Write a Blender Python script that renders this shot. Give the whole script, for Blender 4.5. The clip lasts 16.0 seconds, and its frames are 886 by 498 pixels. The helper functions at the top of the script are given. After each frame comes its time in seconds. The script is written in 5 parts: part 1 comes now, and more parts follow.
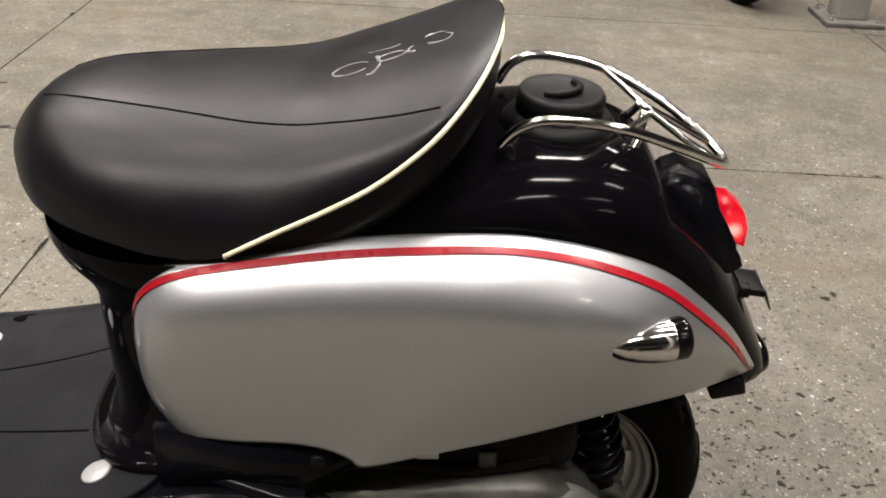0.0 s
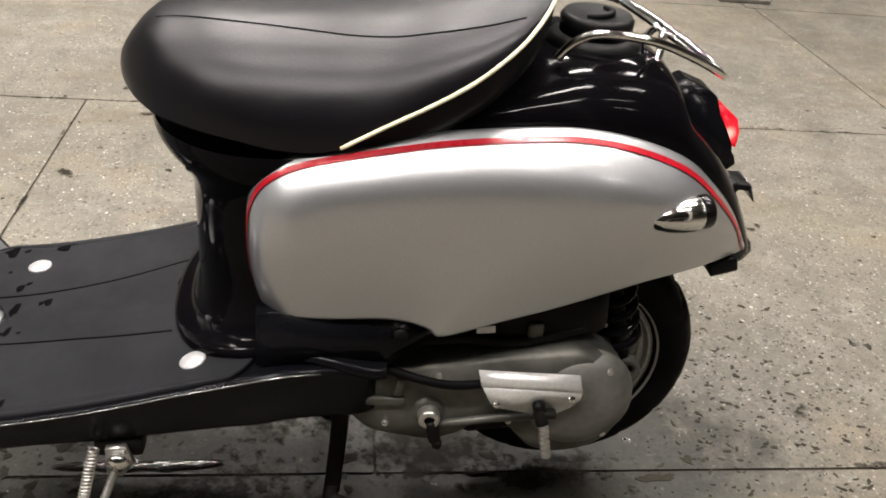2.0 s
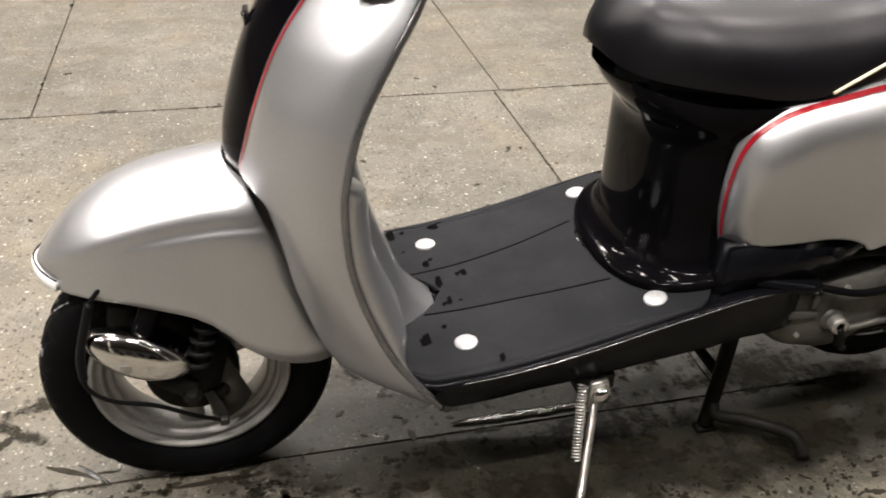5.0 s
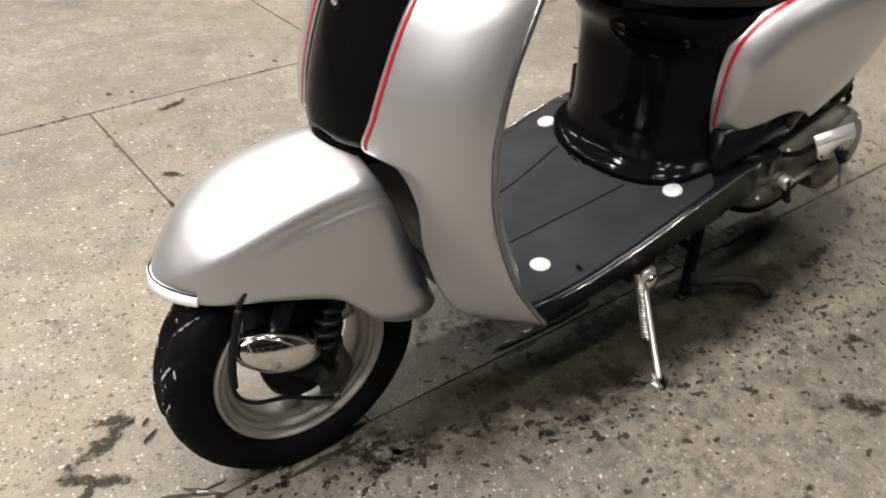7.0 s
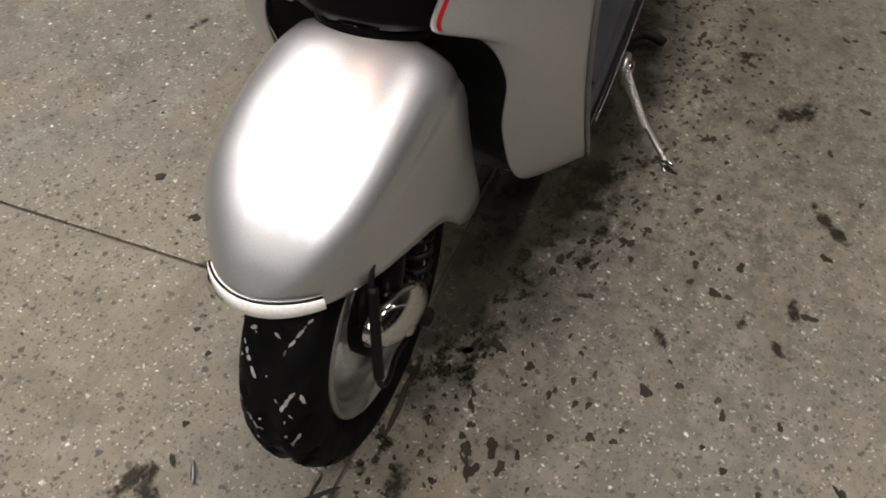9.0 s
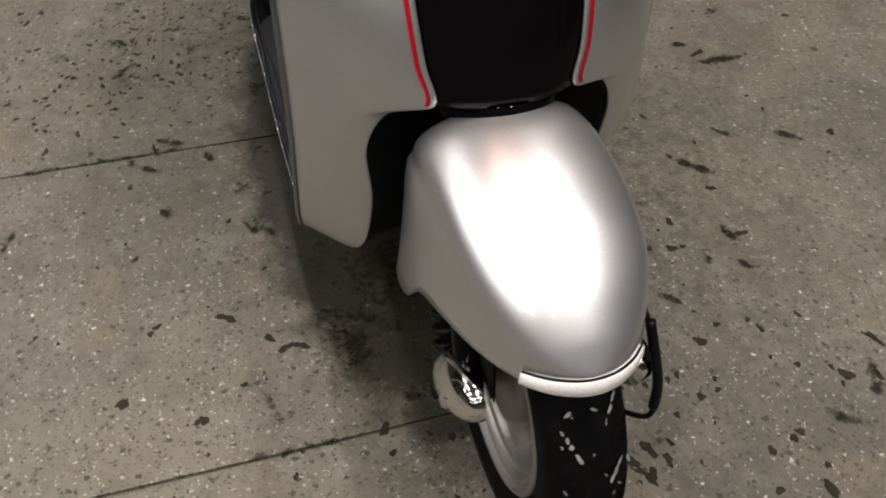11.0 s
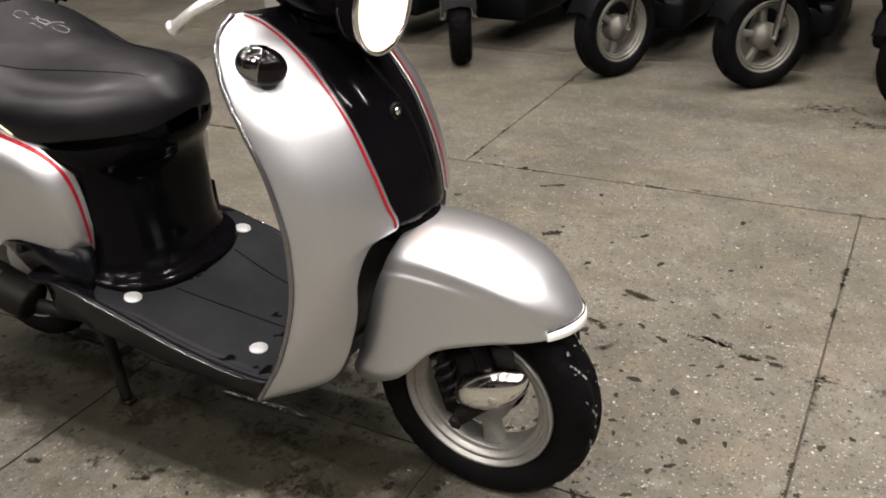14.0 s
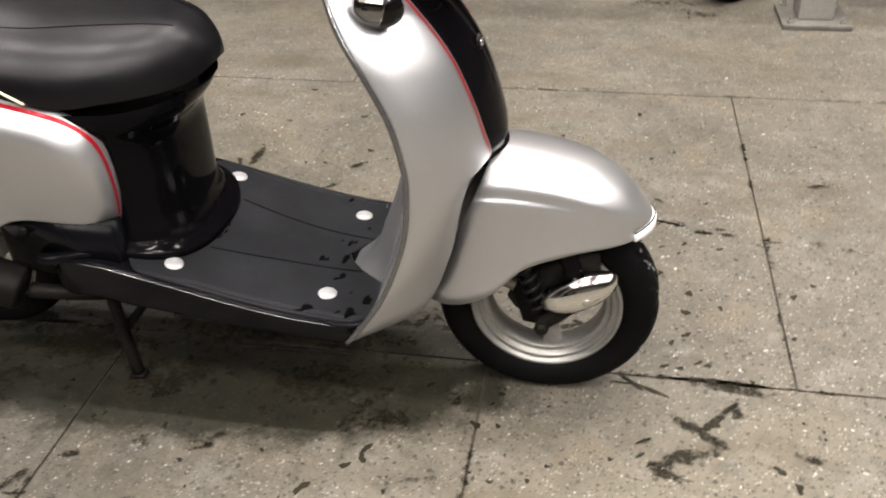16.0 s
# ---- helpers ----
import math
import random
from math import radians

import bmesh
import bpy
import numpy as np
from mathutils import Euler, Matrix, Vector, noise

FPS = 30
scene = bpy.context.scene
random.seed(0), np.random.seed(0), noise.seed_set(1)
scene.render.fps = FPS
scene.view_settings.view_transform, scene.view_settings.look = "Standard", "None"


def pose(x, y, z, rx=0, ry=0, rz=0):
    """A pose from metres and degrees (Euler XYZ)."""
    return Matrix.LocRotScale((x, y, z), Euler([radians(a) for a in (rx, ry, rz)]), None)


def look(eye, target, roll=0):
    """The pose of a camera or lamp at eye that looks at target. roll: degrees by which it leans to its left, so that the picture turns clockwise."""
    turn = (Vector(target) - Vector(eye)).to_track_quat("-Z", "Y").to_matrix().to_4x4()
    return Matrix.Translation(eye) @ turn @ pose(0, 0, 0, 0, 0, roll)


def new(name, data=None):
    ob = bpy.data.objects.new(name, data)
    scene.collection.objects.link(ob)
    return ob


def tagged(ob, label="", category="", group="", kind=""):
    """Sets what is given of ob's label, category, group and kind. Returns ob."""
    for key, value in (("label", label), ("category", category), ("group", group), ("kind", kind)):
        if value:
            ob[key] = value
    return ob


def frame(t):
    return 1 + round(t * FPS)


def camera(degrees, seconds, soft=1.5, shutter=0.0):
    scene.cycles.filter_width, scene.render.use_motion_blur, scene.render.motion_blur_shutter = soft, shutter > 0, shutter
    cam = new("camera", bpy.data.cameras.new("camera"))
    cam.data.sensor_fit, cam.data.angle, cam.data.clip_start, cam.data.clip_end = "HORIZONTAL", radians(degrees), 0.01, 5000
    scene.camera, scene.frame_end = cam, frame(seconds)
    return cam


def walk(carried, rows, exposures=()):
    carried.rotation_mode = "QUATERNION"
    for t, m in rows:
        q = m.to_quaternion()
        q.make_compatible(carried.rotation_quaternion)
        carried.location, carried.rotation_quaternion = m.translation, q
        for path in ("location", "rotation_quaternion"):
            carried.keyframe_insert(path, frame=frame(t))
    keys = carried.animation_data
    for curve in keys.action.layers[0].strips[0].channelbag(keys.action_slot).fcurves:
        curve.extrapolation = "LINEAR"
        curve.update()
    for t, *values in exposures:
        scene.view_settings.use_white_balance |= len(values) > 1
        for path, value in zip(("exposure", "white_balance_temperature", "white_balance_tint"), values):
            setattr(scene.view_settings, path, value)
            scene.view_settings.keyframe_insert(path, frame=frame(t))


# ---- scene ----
cam = camera(54.1, 16.0, 1.8, 0.3)
PATH = [
    (0, (0.161, -0.834, 1.057), (0.161, 0.867, 0.004), 3.3),
    (0.5, (0.137, -0.852, 1.043), (0.225, 0.826, -0.042), 4.7),
    (1, (0.092, -0.898, 1.022), (0.294, 0.75, -0.093), 6.3),
    (1.5, (0.035, -0.96, 1.032), (0.272, 0.695, -0.065), 6.2),
    (2, (-0.045, -1.019, 1.037), (0.218, 0.659, -0.019), 6.1),
    (2.5, (-0.117, -1.027, 1.028), (0.177, 0.65, -0.02), 7.0),
    (3, (-0.237, -1.017, 1.019), (0.081, 0.642, -0.052), 5.0),
    (3.5, (-0.338, -1.001, 1.014), (-0.036, 0.647, -0.078), 2.1),
    (4, (-0.453, -1.014, 1.011), (-0.131, 0.634, -0.075), 1.8),
    (4.5, (-0.616, -1.033, 1.021), (-0.197, 0.599, -0.056), 2.1),
    (5, (-0.764, -1.056, 1.034), (-0.328, 0.574, -0.04), 2.5),
    (5.2, (-0.815, -1.047, 1.027), (-0.364, 0.577, -0.05), 3.2),
    (7.3, (-1.319, -0.871, 1.061), (-0.25, 0.333, -0.125), 1.0),
    (7.5, (-1.329, -0.799, 1.061), (-0.234, 0.325, -0.179), 0.8),
    (8, (-1.341, -0.628, 1.027), (-0.21, 0.271, -0.356), -1.1),
    (8.5, (-1.37, -0.509, 1.015), (-0.202, 0.231, -0.43), -1.2),
    (9, (-1.439, -0.352, 1.017), (-0.19, 0.139, -0.465), -0.1),
    (9.5, (-1.453, -0.226, 0.987), (-0.152, 0.069, -0.503), 2.7),
    (10, (-1.452, -0.065, 0.966), (-0.106, 0.016, -0.511), 2.7),
    (10.2, (-1.452, -0.002, 0.978), (-0.077, -0.019, -0.474), 2.2),
    (12.3, (-1.56, 0.69, 1.034), (-0.254, -0.319, -0.097), -0.4),
    (12.5, (-1.549, 0.734, 1.046), (-0.275, -0.354, -0.045), -0.2),
    (13, (-1.573, 0.91, 1.094), (-0.416, -0.406, 0.129), -2.7),
    (13.5, (-1.566, 1.044, 1.125), (-0.505, -0.384, 0.211), -3.7),
    (14, (-1.438, 1.09, 1.115), (-0.537, -0.442, 0.197), -4.1),
    (14.5, (-1.31, 1.11, 1.124), (-0.534, -0.46, 0.159), -3.8),
    (15, (-1.189, 1.182, 1.133), (-0.564, -0.453, 0.166), -0.7),
    (15.5, (-1.058, 1.285, 1.154), (-0.678, -0.397, 0.142), 2.1),
    (16, (-0.93, 1.31, 1.195), (-0.601, -0.311, 0.071), -2.4),
]
walk(cam, [(t, look(eye, target, roll)) for t, eye, target, roll in PATH], [(0, -0.04), (2, 0.23), (3.5, 0.45), (4.3, 0.3), (5, 0.2), (7.5, 0.3), (8.5, -0.12), (9.0, -0.68), (9.5, -0.73), (10.2, -1.18), (12.3, -0.05), (13.3, -0.04), (14.5, -0.15), (16, 0.15)])

# ---- world and light ----
world = bpy.data.worlds.new("garage_air")
world.use_nodes = True
scene.world = world
world.node_tree.nodes["Background"].inputs[0].default_value = (0.9, 0.95, 1.0, 1)
world.node_tree.nodes["Background"].inputs[1].default_value = 0.008


# ---- materials ----
def material(name, base=(0.5, 0.5, 0.5), rough=0.5, metal=0.0, coat=0.0, coat_rough=0.03, spec=0.5):
    m = bpy.data.materials.new(name)
    m.use_nodes = True
    b = m.node_tree.nodes["Principled BSDF"]
    b.inputs["Base Color"].default_value = (*base, 1)
    b.inputs["Roughness"].default_value = rough
    b.inputs["Metallic"].default_value = metal
    b.inputs["Coat Weight"].default_value = coat
    b.inputs["Coat Roughness"].default_value = coat_rough
    b.inputs["Specular IOR Level"].default_value = spec
    return m


def node(m, kind, **values):
    n = m.node_tree.nodes.new(kind)
    for key, v in values.items():
        n.inputs[key.replace("_", " ")].default_value = v
    return n


def link(m, a, b):
    m.node_tree.links.new(a, b)


def coords(m):
    return node(m, "ShaderNodeTexCoord").outputs["Object"]


def noise_tex(m, scale, detail=4.0, rough=0.55, vec=None):
    n = node(m, "ShaderNodeTexNoise", Scale=scale, Detail=detail, Roughness=rough)
    link(m, vec or coords(m), n.inputs["Vector"])
    return n.outputs["Fac"]


def ramp(m, fac, stops):
    r = node(m, "ShaderNodeValToRGB")
    e = r.color_ramp.elements
    while len(e) < len(stops):
        e.new(0.5)
    for k, (p, c) in enumerate(stops):
        e[k].position = p
        e[k].color = (*c, 1) if len(c) == 3 else c
    link(m, fac, r.inputs["Fac"])
    return r.outputs["Color"]


def mix(m, fac, a, b, mode="MIX"):
    n = m.node_tree.nodes.new("ShaderNodeMix")
    n.data_type, n.blend_type = "RGBA", mode
    for sock, v in ((n.inputs[0], fac), (n.inputs[6], a), (n.inputs[7], b)):
        if isinstance(v, bpy.types.NodeSocket):
            link(m, v, sock)
        else:
            sock.default_value = v if not isinstance(v, tuple) or len(v) == 4 else (*v, 1)
    return n.outputs[2]


def grey(v):
    return (v, v, v)


def bump(m, height, strength=0.2, distance=0.002):
    n = node(m, "ShaderNodeBump", Strength=strength, Distance=distance)
    link(m, height, n.inputs["Height"])
    b = m.node_tree.nodes["Principled BSDF"]
    link(m, n.outputs["Normal"], b.inputs["Normal"])
    return n


def vary(m, base, amount=0.3, scale=6.0, fine=80.0, rough=None, bumpy=0.0, bump_scale=200.0, dist=0.001):
    """Two scales of tone, a wandering roughness and a fine relief."""
    b = m.node_tree.nodes["Principled BSDF"]
    lo = tuple(c * (1 - amount) for c in base)
    hi = tuple(min(1, c * (1 + amount)) for c in base)
    big = ramp(m, noise_tex(m, scale), [(0.3, lo), (0.7, hi)])
    small = ramp(m, noise_tex(m, fine, 3), [(0.3, grey(0.82)), (0.7, grey(1.0))])
    link(m, mix(m, 1.0, big, small, "MULTIPLY"), b.inputs["Base Color"])
    if rough:
        link(m, ramp(m, noise_tex(m, scale * 2.3, 5), [(0.3, grey(rough[0])), (0.7, grey(rough[1]))]), b.inputs["Roughness"])
    if bumpy:
        bump(m, noise_tex(m, bump_scale, 4), bumpy, dist)
    return m


SILVER = vary(material("silver_metallic_paint", metal=0.92, coat=0.8, coat_rough=0.02), (0.53, 0.54, 0.56), 0.05, 3, 900, (0.36, 0.42), 0.015, 1500, 0.0004)
STRIPE = vary(material("red_pinstripe_paint", coat=0.1, spec=0.3), (0.27, 0.0025, 0.01), 0.12, 20, 300, (0.25, 0.35))
BLACK = vary(material("gloss_black_paint", spec=0.055), (0.0026, 0.0024, 0.003), 0.25, 5, 300, (0.05, 0.1), 0.004, 25, 0.002)
SATIN = vary(material("satin_black_moulding", spec=0.1), (0.003, 0.003, 0.004), 0.25, 6, 300, (0.16, 0.26), 0.02, 200, 0.0005)
LEATHER = material("black_vinyl", spec=0.22)
LEATHER = vary(LEATHER, (0.0038, 0.0036, 0.0046), 0.2, 9, 240, (0.3, 0.42), 0.0)
leather_cells = node(LEATHER, "ShaderNodeTexVoronoi", Scale=420.0)
link(LEATHER, coords(LEATHER), leather_cells.inputs["Vector"])
bump(LEATHER, leather_cells.outputs["Distance"], 0.1, 0.0008)
RUBBER = vary(material("tyre_rubber", spec=0.05), (0.0028, 0.0028, 0.0031), 0.35, 14, 160, (0.45, 0.65), 0.15, 260, 0.001)
MAT = vary(material("ribbed_black_rubber", spec=0.1), (0.0105, 0.011, 0.0128), 0.25, 7, 150, (0.55, 0.72), 0.1, 500, 0.0006)
PLASTIC = vary(material("black_plastic", spec=0.1), (0.005, 0.005, 0.0055), 0.3, 12, 220, (0.35, 0.5), 0.06, 400, 0.0006)
for dark in (LEATHER, MAT):
    # cool sheen of the black coatings
    dark.node_tree.nodes["Principled BSDF"].inputs["Specular Tint"].default_value = (0.97, 0.96, 1.0, 1)
CHROME = vary(material("chrome", metal=1.0), (0.78, 0.77, 0.75), 0.08, 25, 200, (0.05, 0.12))
DARK_CHROME = vary(material("dark_chrome", metal=1.0), (0.3, 0.3, 0.3), 0.08, 25, 200, (0.015, 0.035))
ALU = vary(material("bright_sheet_aluminium", metal=0.6), (0.72, 0.72, 0.71), 0.06, 20, 200, (0.28, 0.4), 0.04, 260)
EDGE = vary(material("dark_edge_trim", metal=0.85), (0.2, 0.2, 0.205), 0.08, 30, 200, (0.16, 0.24))
DULL_CHROME = vary(material("dull_steel", metal=0.9), (0.5, 0.49, 0.46), 0.25, 30, 200, (0.25, 0.4), 0.05, 300)
CAST = vary(material("cast_aluminium", metal=0.55), (0.085, 0.083, 0.074), 0.55, 16, 70, (0.45, 0.62), 0.15, 350, 0.001)
DARK_CAST = vary(material("dark_cast_plate", metal=0.4), (0.034, 0.033, 0.03), 0.5, 16, 90, (0.4, 0.6), 0.15, 300, 0.001)
DRUM = vary(material("bare_cast_drum", metal=0.5), (0.125, 0.123, 0.113), 0.4, 12, 90, (0.42, 0.6), 0.15, 300, 0.001)
RIM_PAINT = vary(material("silver_wheel_paint", metal=0.75), (0.3, 0.296, 0.283), 0.16, 12, 150, (0.42, 0.55), 0.05, 300, 0.0006)
SHIELD = vary(material("weathered_steel_shield", metal=0.7), (0.22, 0.217, 0.205), 0.3, 22, 150, (0.4, 0.55), 0.08, 200, 0.001)
GRIME = vary(material("greasy_black_metal", spec=0.09), (0.0065, 0.006, 0.005), 0.5, 18, 90, (0.4, 0.7), 0.2, 160, 0.002)
DISC = vary(material("brushed_aluminium_disc", metal=0.3), (0.4, 0.4, 0.41), 0.15, 60, 300, (0.35, 0.5))
CREAM = vary(material("cream_piping"), (0.74, 0.68, 0.46), 0.08, 40, 300, (0.4, 0.5))
WHITE = vary(material("white_trim"), (0.82, 0.81, 0.8), 0.04, 30, 300, (0.25, 0.35))
SCUFF_AND_GLINT = vary(material("pale_scuff_and_glint"), (0.24, 0.24, 0.25), 0.4, 80, 300, (0.4, 0.6))
SMOKE = vary(material("smoked_lens", spec=0.25), (0.003, 0.0025, 0.0025), 0.2, 30, 200, (0.05, 0.1))
WET = vary(material("wet_rubber", spec=0.02), (0.0014, 0.0014, 0.0017), 0.3, 60, 300, (0.6, 0.8))
WATER = vary(material("standing_water", spec=0.35), (0.02, 0.019, 0.016), 0.3, 20, 200, (0.04, 0.12), 0.45, 70, 0.004)
DUSTY = vary(material("dusty_grey_paint"), (0.085, 0.08, 0.07), 0.3, 9, 60, (0.6, 0.8), 0.05, 80)
POST = vary(material("grey_post_paint"), (0.25, 0.243, 0.225), 0.12, 4, 60, (0.45, 0.6), 0.05, 80)
WALL = vary(material("painted_block_wall"), (0.15, 0.145, 0.135), 0.15, 0.8, 14, (0.7, 0.85), 0.15, 40, 0.004)
CEIL = vary(material("concrete_ceiling"), (0.12, 0.117, 0.11), 0.15, 0.7, 14, (0.8, 0.9), 0.15, 30, 0.004)


def glow(name, colour, strength, base=(0.8, 0.8, 0.8)):
    m = material(name, base, 0.2)
    b = m.node_tree.nodes["Principled BSDF"]
    b.inputs["Emission Color"].default_value = (*colour, 1)
    b.inputs["Emission Strength"].default_value = strength
    return m


HEADLIGHT = glow("lit_headlight_lens", (1.0, 0.8, 0.55), 1.7)
TAIL = glow("lit_red_lens", (1.0, 0.015, 0.03), 0.4, (0.2, 0.003, 0.006))
bulb_far = node(TAIL, "ShaderNodeVectorMath")
bulb_far.operation = "DISTANCE"
bulb_far.inputs[1].default_value = (0.47, -0.025, 0.6)
link(TAIL, coords(TAIL), bulb_far.inputs[0])
link(TAIL, ramp(TAIL, bulb_far.outputs["Value"], [(0.004, (1.0, 0.5, 0.4)), (0.01, (0.95, 0.03, 0.04)), (0.024, (0.45, 0.002, 0.012)), (0.08, (0.15, 0.0, 0.004))]), TAIL.node_tree.nodes["Principled BSDF"].inputs["Emission Color"])
TAIL.node_tree.nodes["Principled BSDF"].inputs["Emission Strength"].default_value = 1.15
TAIL.node_tree.nodes["Principled BSDF"].inputs["Specular IOR Level"].default_value = 0.2
RED_DARK = vary(material("red_reflector", coat=0.6), (0.25, 0.006, 0.01), 0.2, 60, 300, (0.1, 0.2))


def concrete():
    m = material("worn_terrazzo_concrete", rough=0.6, spec=0.25)
    b = m.node_tree.nodes["Principled BSDF"]
    v = coords(m)
    tone = ramp(m, noise_tex(m, 1.3, 5, 0.6, v), [(0.3, (0.075, 0.0685, 0.056)), (0.7, (0.135, 0.124, 0.104))])
    fine = ramp(m, noise_tex(m, 55, 4, 0.7, v), [(0.25, grey(0.72)), (0.75, grey(1.1))])
    c = mix(m, 1.0, tone, fine, "MULTIPLY")
    warm = ramp(m, noise_tex(m, 0.9, 4, 0.6, v), [(0.45, grey(0)), (0.65, grey(0.6))])
    c = mix(m, warm, c, (0.122, 0.107, 0.078))
    for scale, lo, hi, col in ((7.0, 0.5, 0.72, (0.055, 0.052, 0.04)), (4.3, 0.54, 0.7, (0.13, 0.107, 0.075)), (17.0, 0.55, 0.72, (0.053, 0.05, 0.041)), (11.0, 0.55, 0.75, (0.165, 0.158, 0.14))):
        moved = node(m, "ShaderNodeVectorMath")
        moved.inputs[1].default_value = (scale, 3.7 * scale, 0)
        link(m, v, moved.inputs[0])
        c = mix(m, ramp(m, noise_tex(m, scale, 6, 0.65, moved.outputs["Vector"]), [(lo, grey(0)), (hi, grey(0.6))]), c, col)
    wobble = node(m, "ShaderNodeTexNoise", Scale=110.0, Detail=3.0)
    link(m, v, wobble.inputs["Vector"])
    centred = node(m, "ShaderNodeVectorMath")
    centred.operation = "MULTIPLY_ADD"
    centred.inputs[1].default_value = (0.014, 0.014, 0)
    link(m, wobble.outputs["Color"], centred.inputs[0])
    link(m, v, centred.inputs[2])
    torn = centred.outputs["Vector"]
    # pale and dark stones in the mix
    for scale, lo, hi, pick_lo, col in ((70, 0.1, 0.26, 0.88, (0.42, 0.405, 0.37)), (60, 0.2, 0.32, 0.7, (0.028, 0.026, 0.021)), (150, 0.22, 0.34, 0.7, (0.24, 0.23, 0.205)), (120, 0.22, 0.36, 0.6, (0.035, 0.032, 0.027)), (240, 0.25, 0.4, 0.55, (0.045, 0.042, 0.036))):
        vo = node(m, "ShaderNodeTexVoronoi", Scale=float(scale))
        shift = node(m, "ShaderNodeMapping")
        shift.inputs["Location"].default_value = (scale * 0.37, scale * 0.11, 0)
        link(m, torn, shift.inputs["Vector"])
        link(m, shift.outputs["Vector"], vo.inputs["Vector"])
        near = ramp(m, vo.outputs["Distance"], [(lo, grey(1)), (hi, grey(0))])
        pick = node(m, "ShaderNodeSeparateColor")
        link(m, vo.outputs["Color"], pick.inputs["Color"])
        few = ramp(m, pick.outputs["Red"], [(pick_lo, grey(0)), (pick_lo + 0.04, grey(0.9))])
        c = mix(m, mix(m, 1.0, near, few, "MULTIPLY"), c, col)
    # broad grime
    dirt = ramp(m, noise_tex(m, 2.4, 6, 0.7, v), [(0.52, grey(0)), (0.72, grey(0.45))])
    c = mix(m, dirt, c, (0.036, 0.034, 0.027))
    # long faint brown smears, drawn along the aisle
    drawn = node(m, "ShaderNodeMapping")
    drawn.inputs["Rotation"].default_value = (0, 0, 0.35)
    drawn.inputs["Scale"].default_value = (1.1, 4.5, 1)
    link(m, v, drawn.inputs["Vector"])
    c = mix(m, ramp(m, noise_tex(m, 1.6, 6, 0.62, drawn.outputs["Vector"]), [(0.53, grey(0)), (0.68, grey(0.5))]), c, (0.068, 0.055, 0.036))
    # greasy speckled patches where the drips of parked machines have dried
    for centre, inner, outer, film in (((-0.3, -0.26, 0), 0.12, 0.75, 0.0), ((0.36, -0.12, 0), 0.25, 0.95, 0.6)):
        far = node(m, "ShaderNodeVectorMath")
        far.operation = "DISTANCE"
        far.inputs[1].default_value = centre
        link(m, v, far.inputs[0])
        patch = ramp(m, far.outputs["Value"], [(inner, grey(1)), (outer, grey(0))])
        if film:
            c = mix(m, mix(m, 1.0, patch, ramp(m, noise_tex(m, 5, 6, 0.65, v), [(0.35, grey(0.1)), (0.6, grey(film))]), "MULTIPLY"), c, (0.04, 0.038, 0.03))
        spots = ramp(m, noise_tex(m, 38, 6, 0.75, v), [(0.48, grey(0)), (0.6, grey(0.75))])
        c = mix(m, mix(m, 1.0, patch, spots, "MULTIPLY"), c, (0.035, 0.033, 0.026))
    # wet, oily concrete, with the scooter's shade painted in as a darker tone
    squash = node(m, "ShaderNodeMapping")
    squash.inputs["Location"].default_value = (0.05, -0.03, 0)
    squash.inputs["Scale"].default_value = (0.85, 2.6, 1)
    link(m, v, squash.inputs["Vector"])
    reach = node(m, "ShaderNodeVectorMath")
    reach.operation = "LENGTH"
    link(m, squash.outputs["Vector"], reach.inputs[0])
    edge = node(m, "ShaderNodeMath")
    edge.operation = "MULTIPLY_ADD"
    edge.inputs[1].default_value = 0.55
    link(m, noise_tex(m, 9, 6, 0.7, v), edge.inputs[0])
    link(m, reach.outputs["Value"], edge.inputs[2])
    wet_and_shade = ramp(m, edge.outputs["Value"], [(0.86, grey(0.97)), (1.0, grey(0))])
    c = mix(m, wet_and_shade, c, mix(m, 1.0, c, (0.2, 0.205, 0.175), "MULTIPLY"))
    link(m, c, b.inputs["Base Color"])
    dry = ramp(m, noise_tex(m, 3.1, 5, 0.6, v), [(0.3, grey(0.42)), (0.7, grey(0.72))])
    # standing water in the pores of the wet patch
    damp = ramp(m, noise_tex(m, 24, 5, 0.6, v), [(0.29, grey(0.12)), (0.37, grey(0.5))])
    link(m, mix(m, wet_and_shade, dry, damp), b.inputs["Roughness"])
    bump(m, noise_tex(m, 90, 5, 0.7, v), 0.25, 0.0015)
    return m


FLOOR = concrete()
JOINT = vary(material("dark_floor_joint"), (0.04, 0.032, 0.022), 0.5, 9, 80, (0.75, 0.9), 0.2, 90, 0.002)
OIL = vary(material("dark_oil_stain", spec=0.12), (0.017, 0.0145, 0.0095), 0.4, 25, 160, (0.5, 0.8), 0.1, 120, 0.0006)
# soaked stains and the shade painted under the scooter: ragged spread, thin at the rim
SOAK_AND_SHADE = vary(material("soaked_stain_and_shade", spec=0.08), (0.0155, 0.0135, 0.009), 0.4, 30, 160, (0.4, 0.65), 0.1, 120, 0.0006)
spread = node(SOAK_AND_SHADE, "ShaderNodeAttribute")
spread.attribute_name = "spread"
ragged = node(SOAK_AND_SHADE, "ShaderNodeMath")
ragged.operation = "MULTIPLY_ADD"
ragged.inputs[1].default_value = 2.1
link(SOAK_AND_SHADE, noise_tex(SOAK_AND_SHADE, 42, 7, 0.66), ragged.inputs[0])
link(SOAK_AND_SHADE, spread.outputs["Fac"], ragged.inputs[2])
thin = node(SOAK_AND_SHADE, "ShaderNodeMapRange", From_Min=1.46, From_Max=1.8, To_Min=0.0, To_Max=0.82)
link(SOAK_AND_SHADE, ragged.outputs["Value"], thin.inputs["Value"])
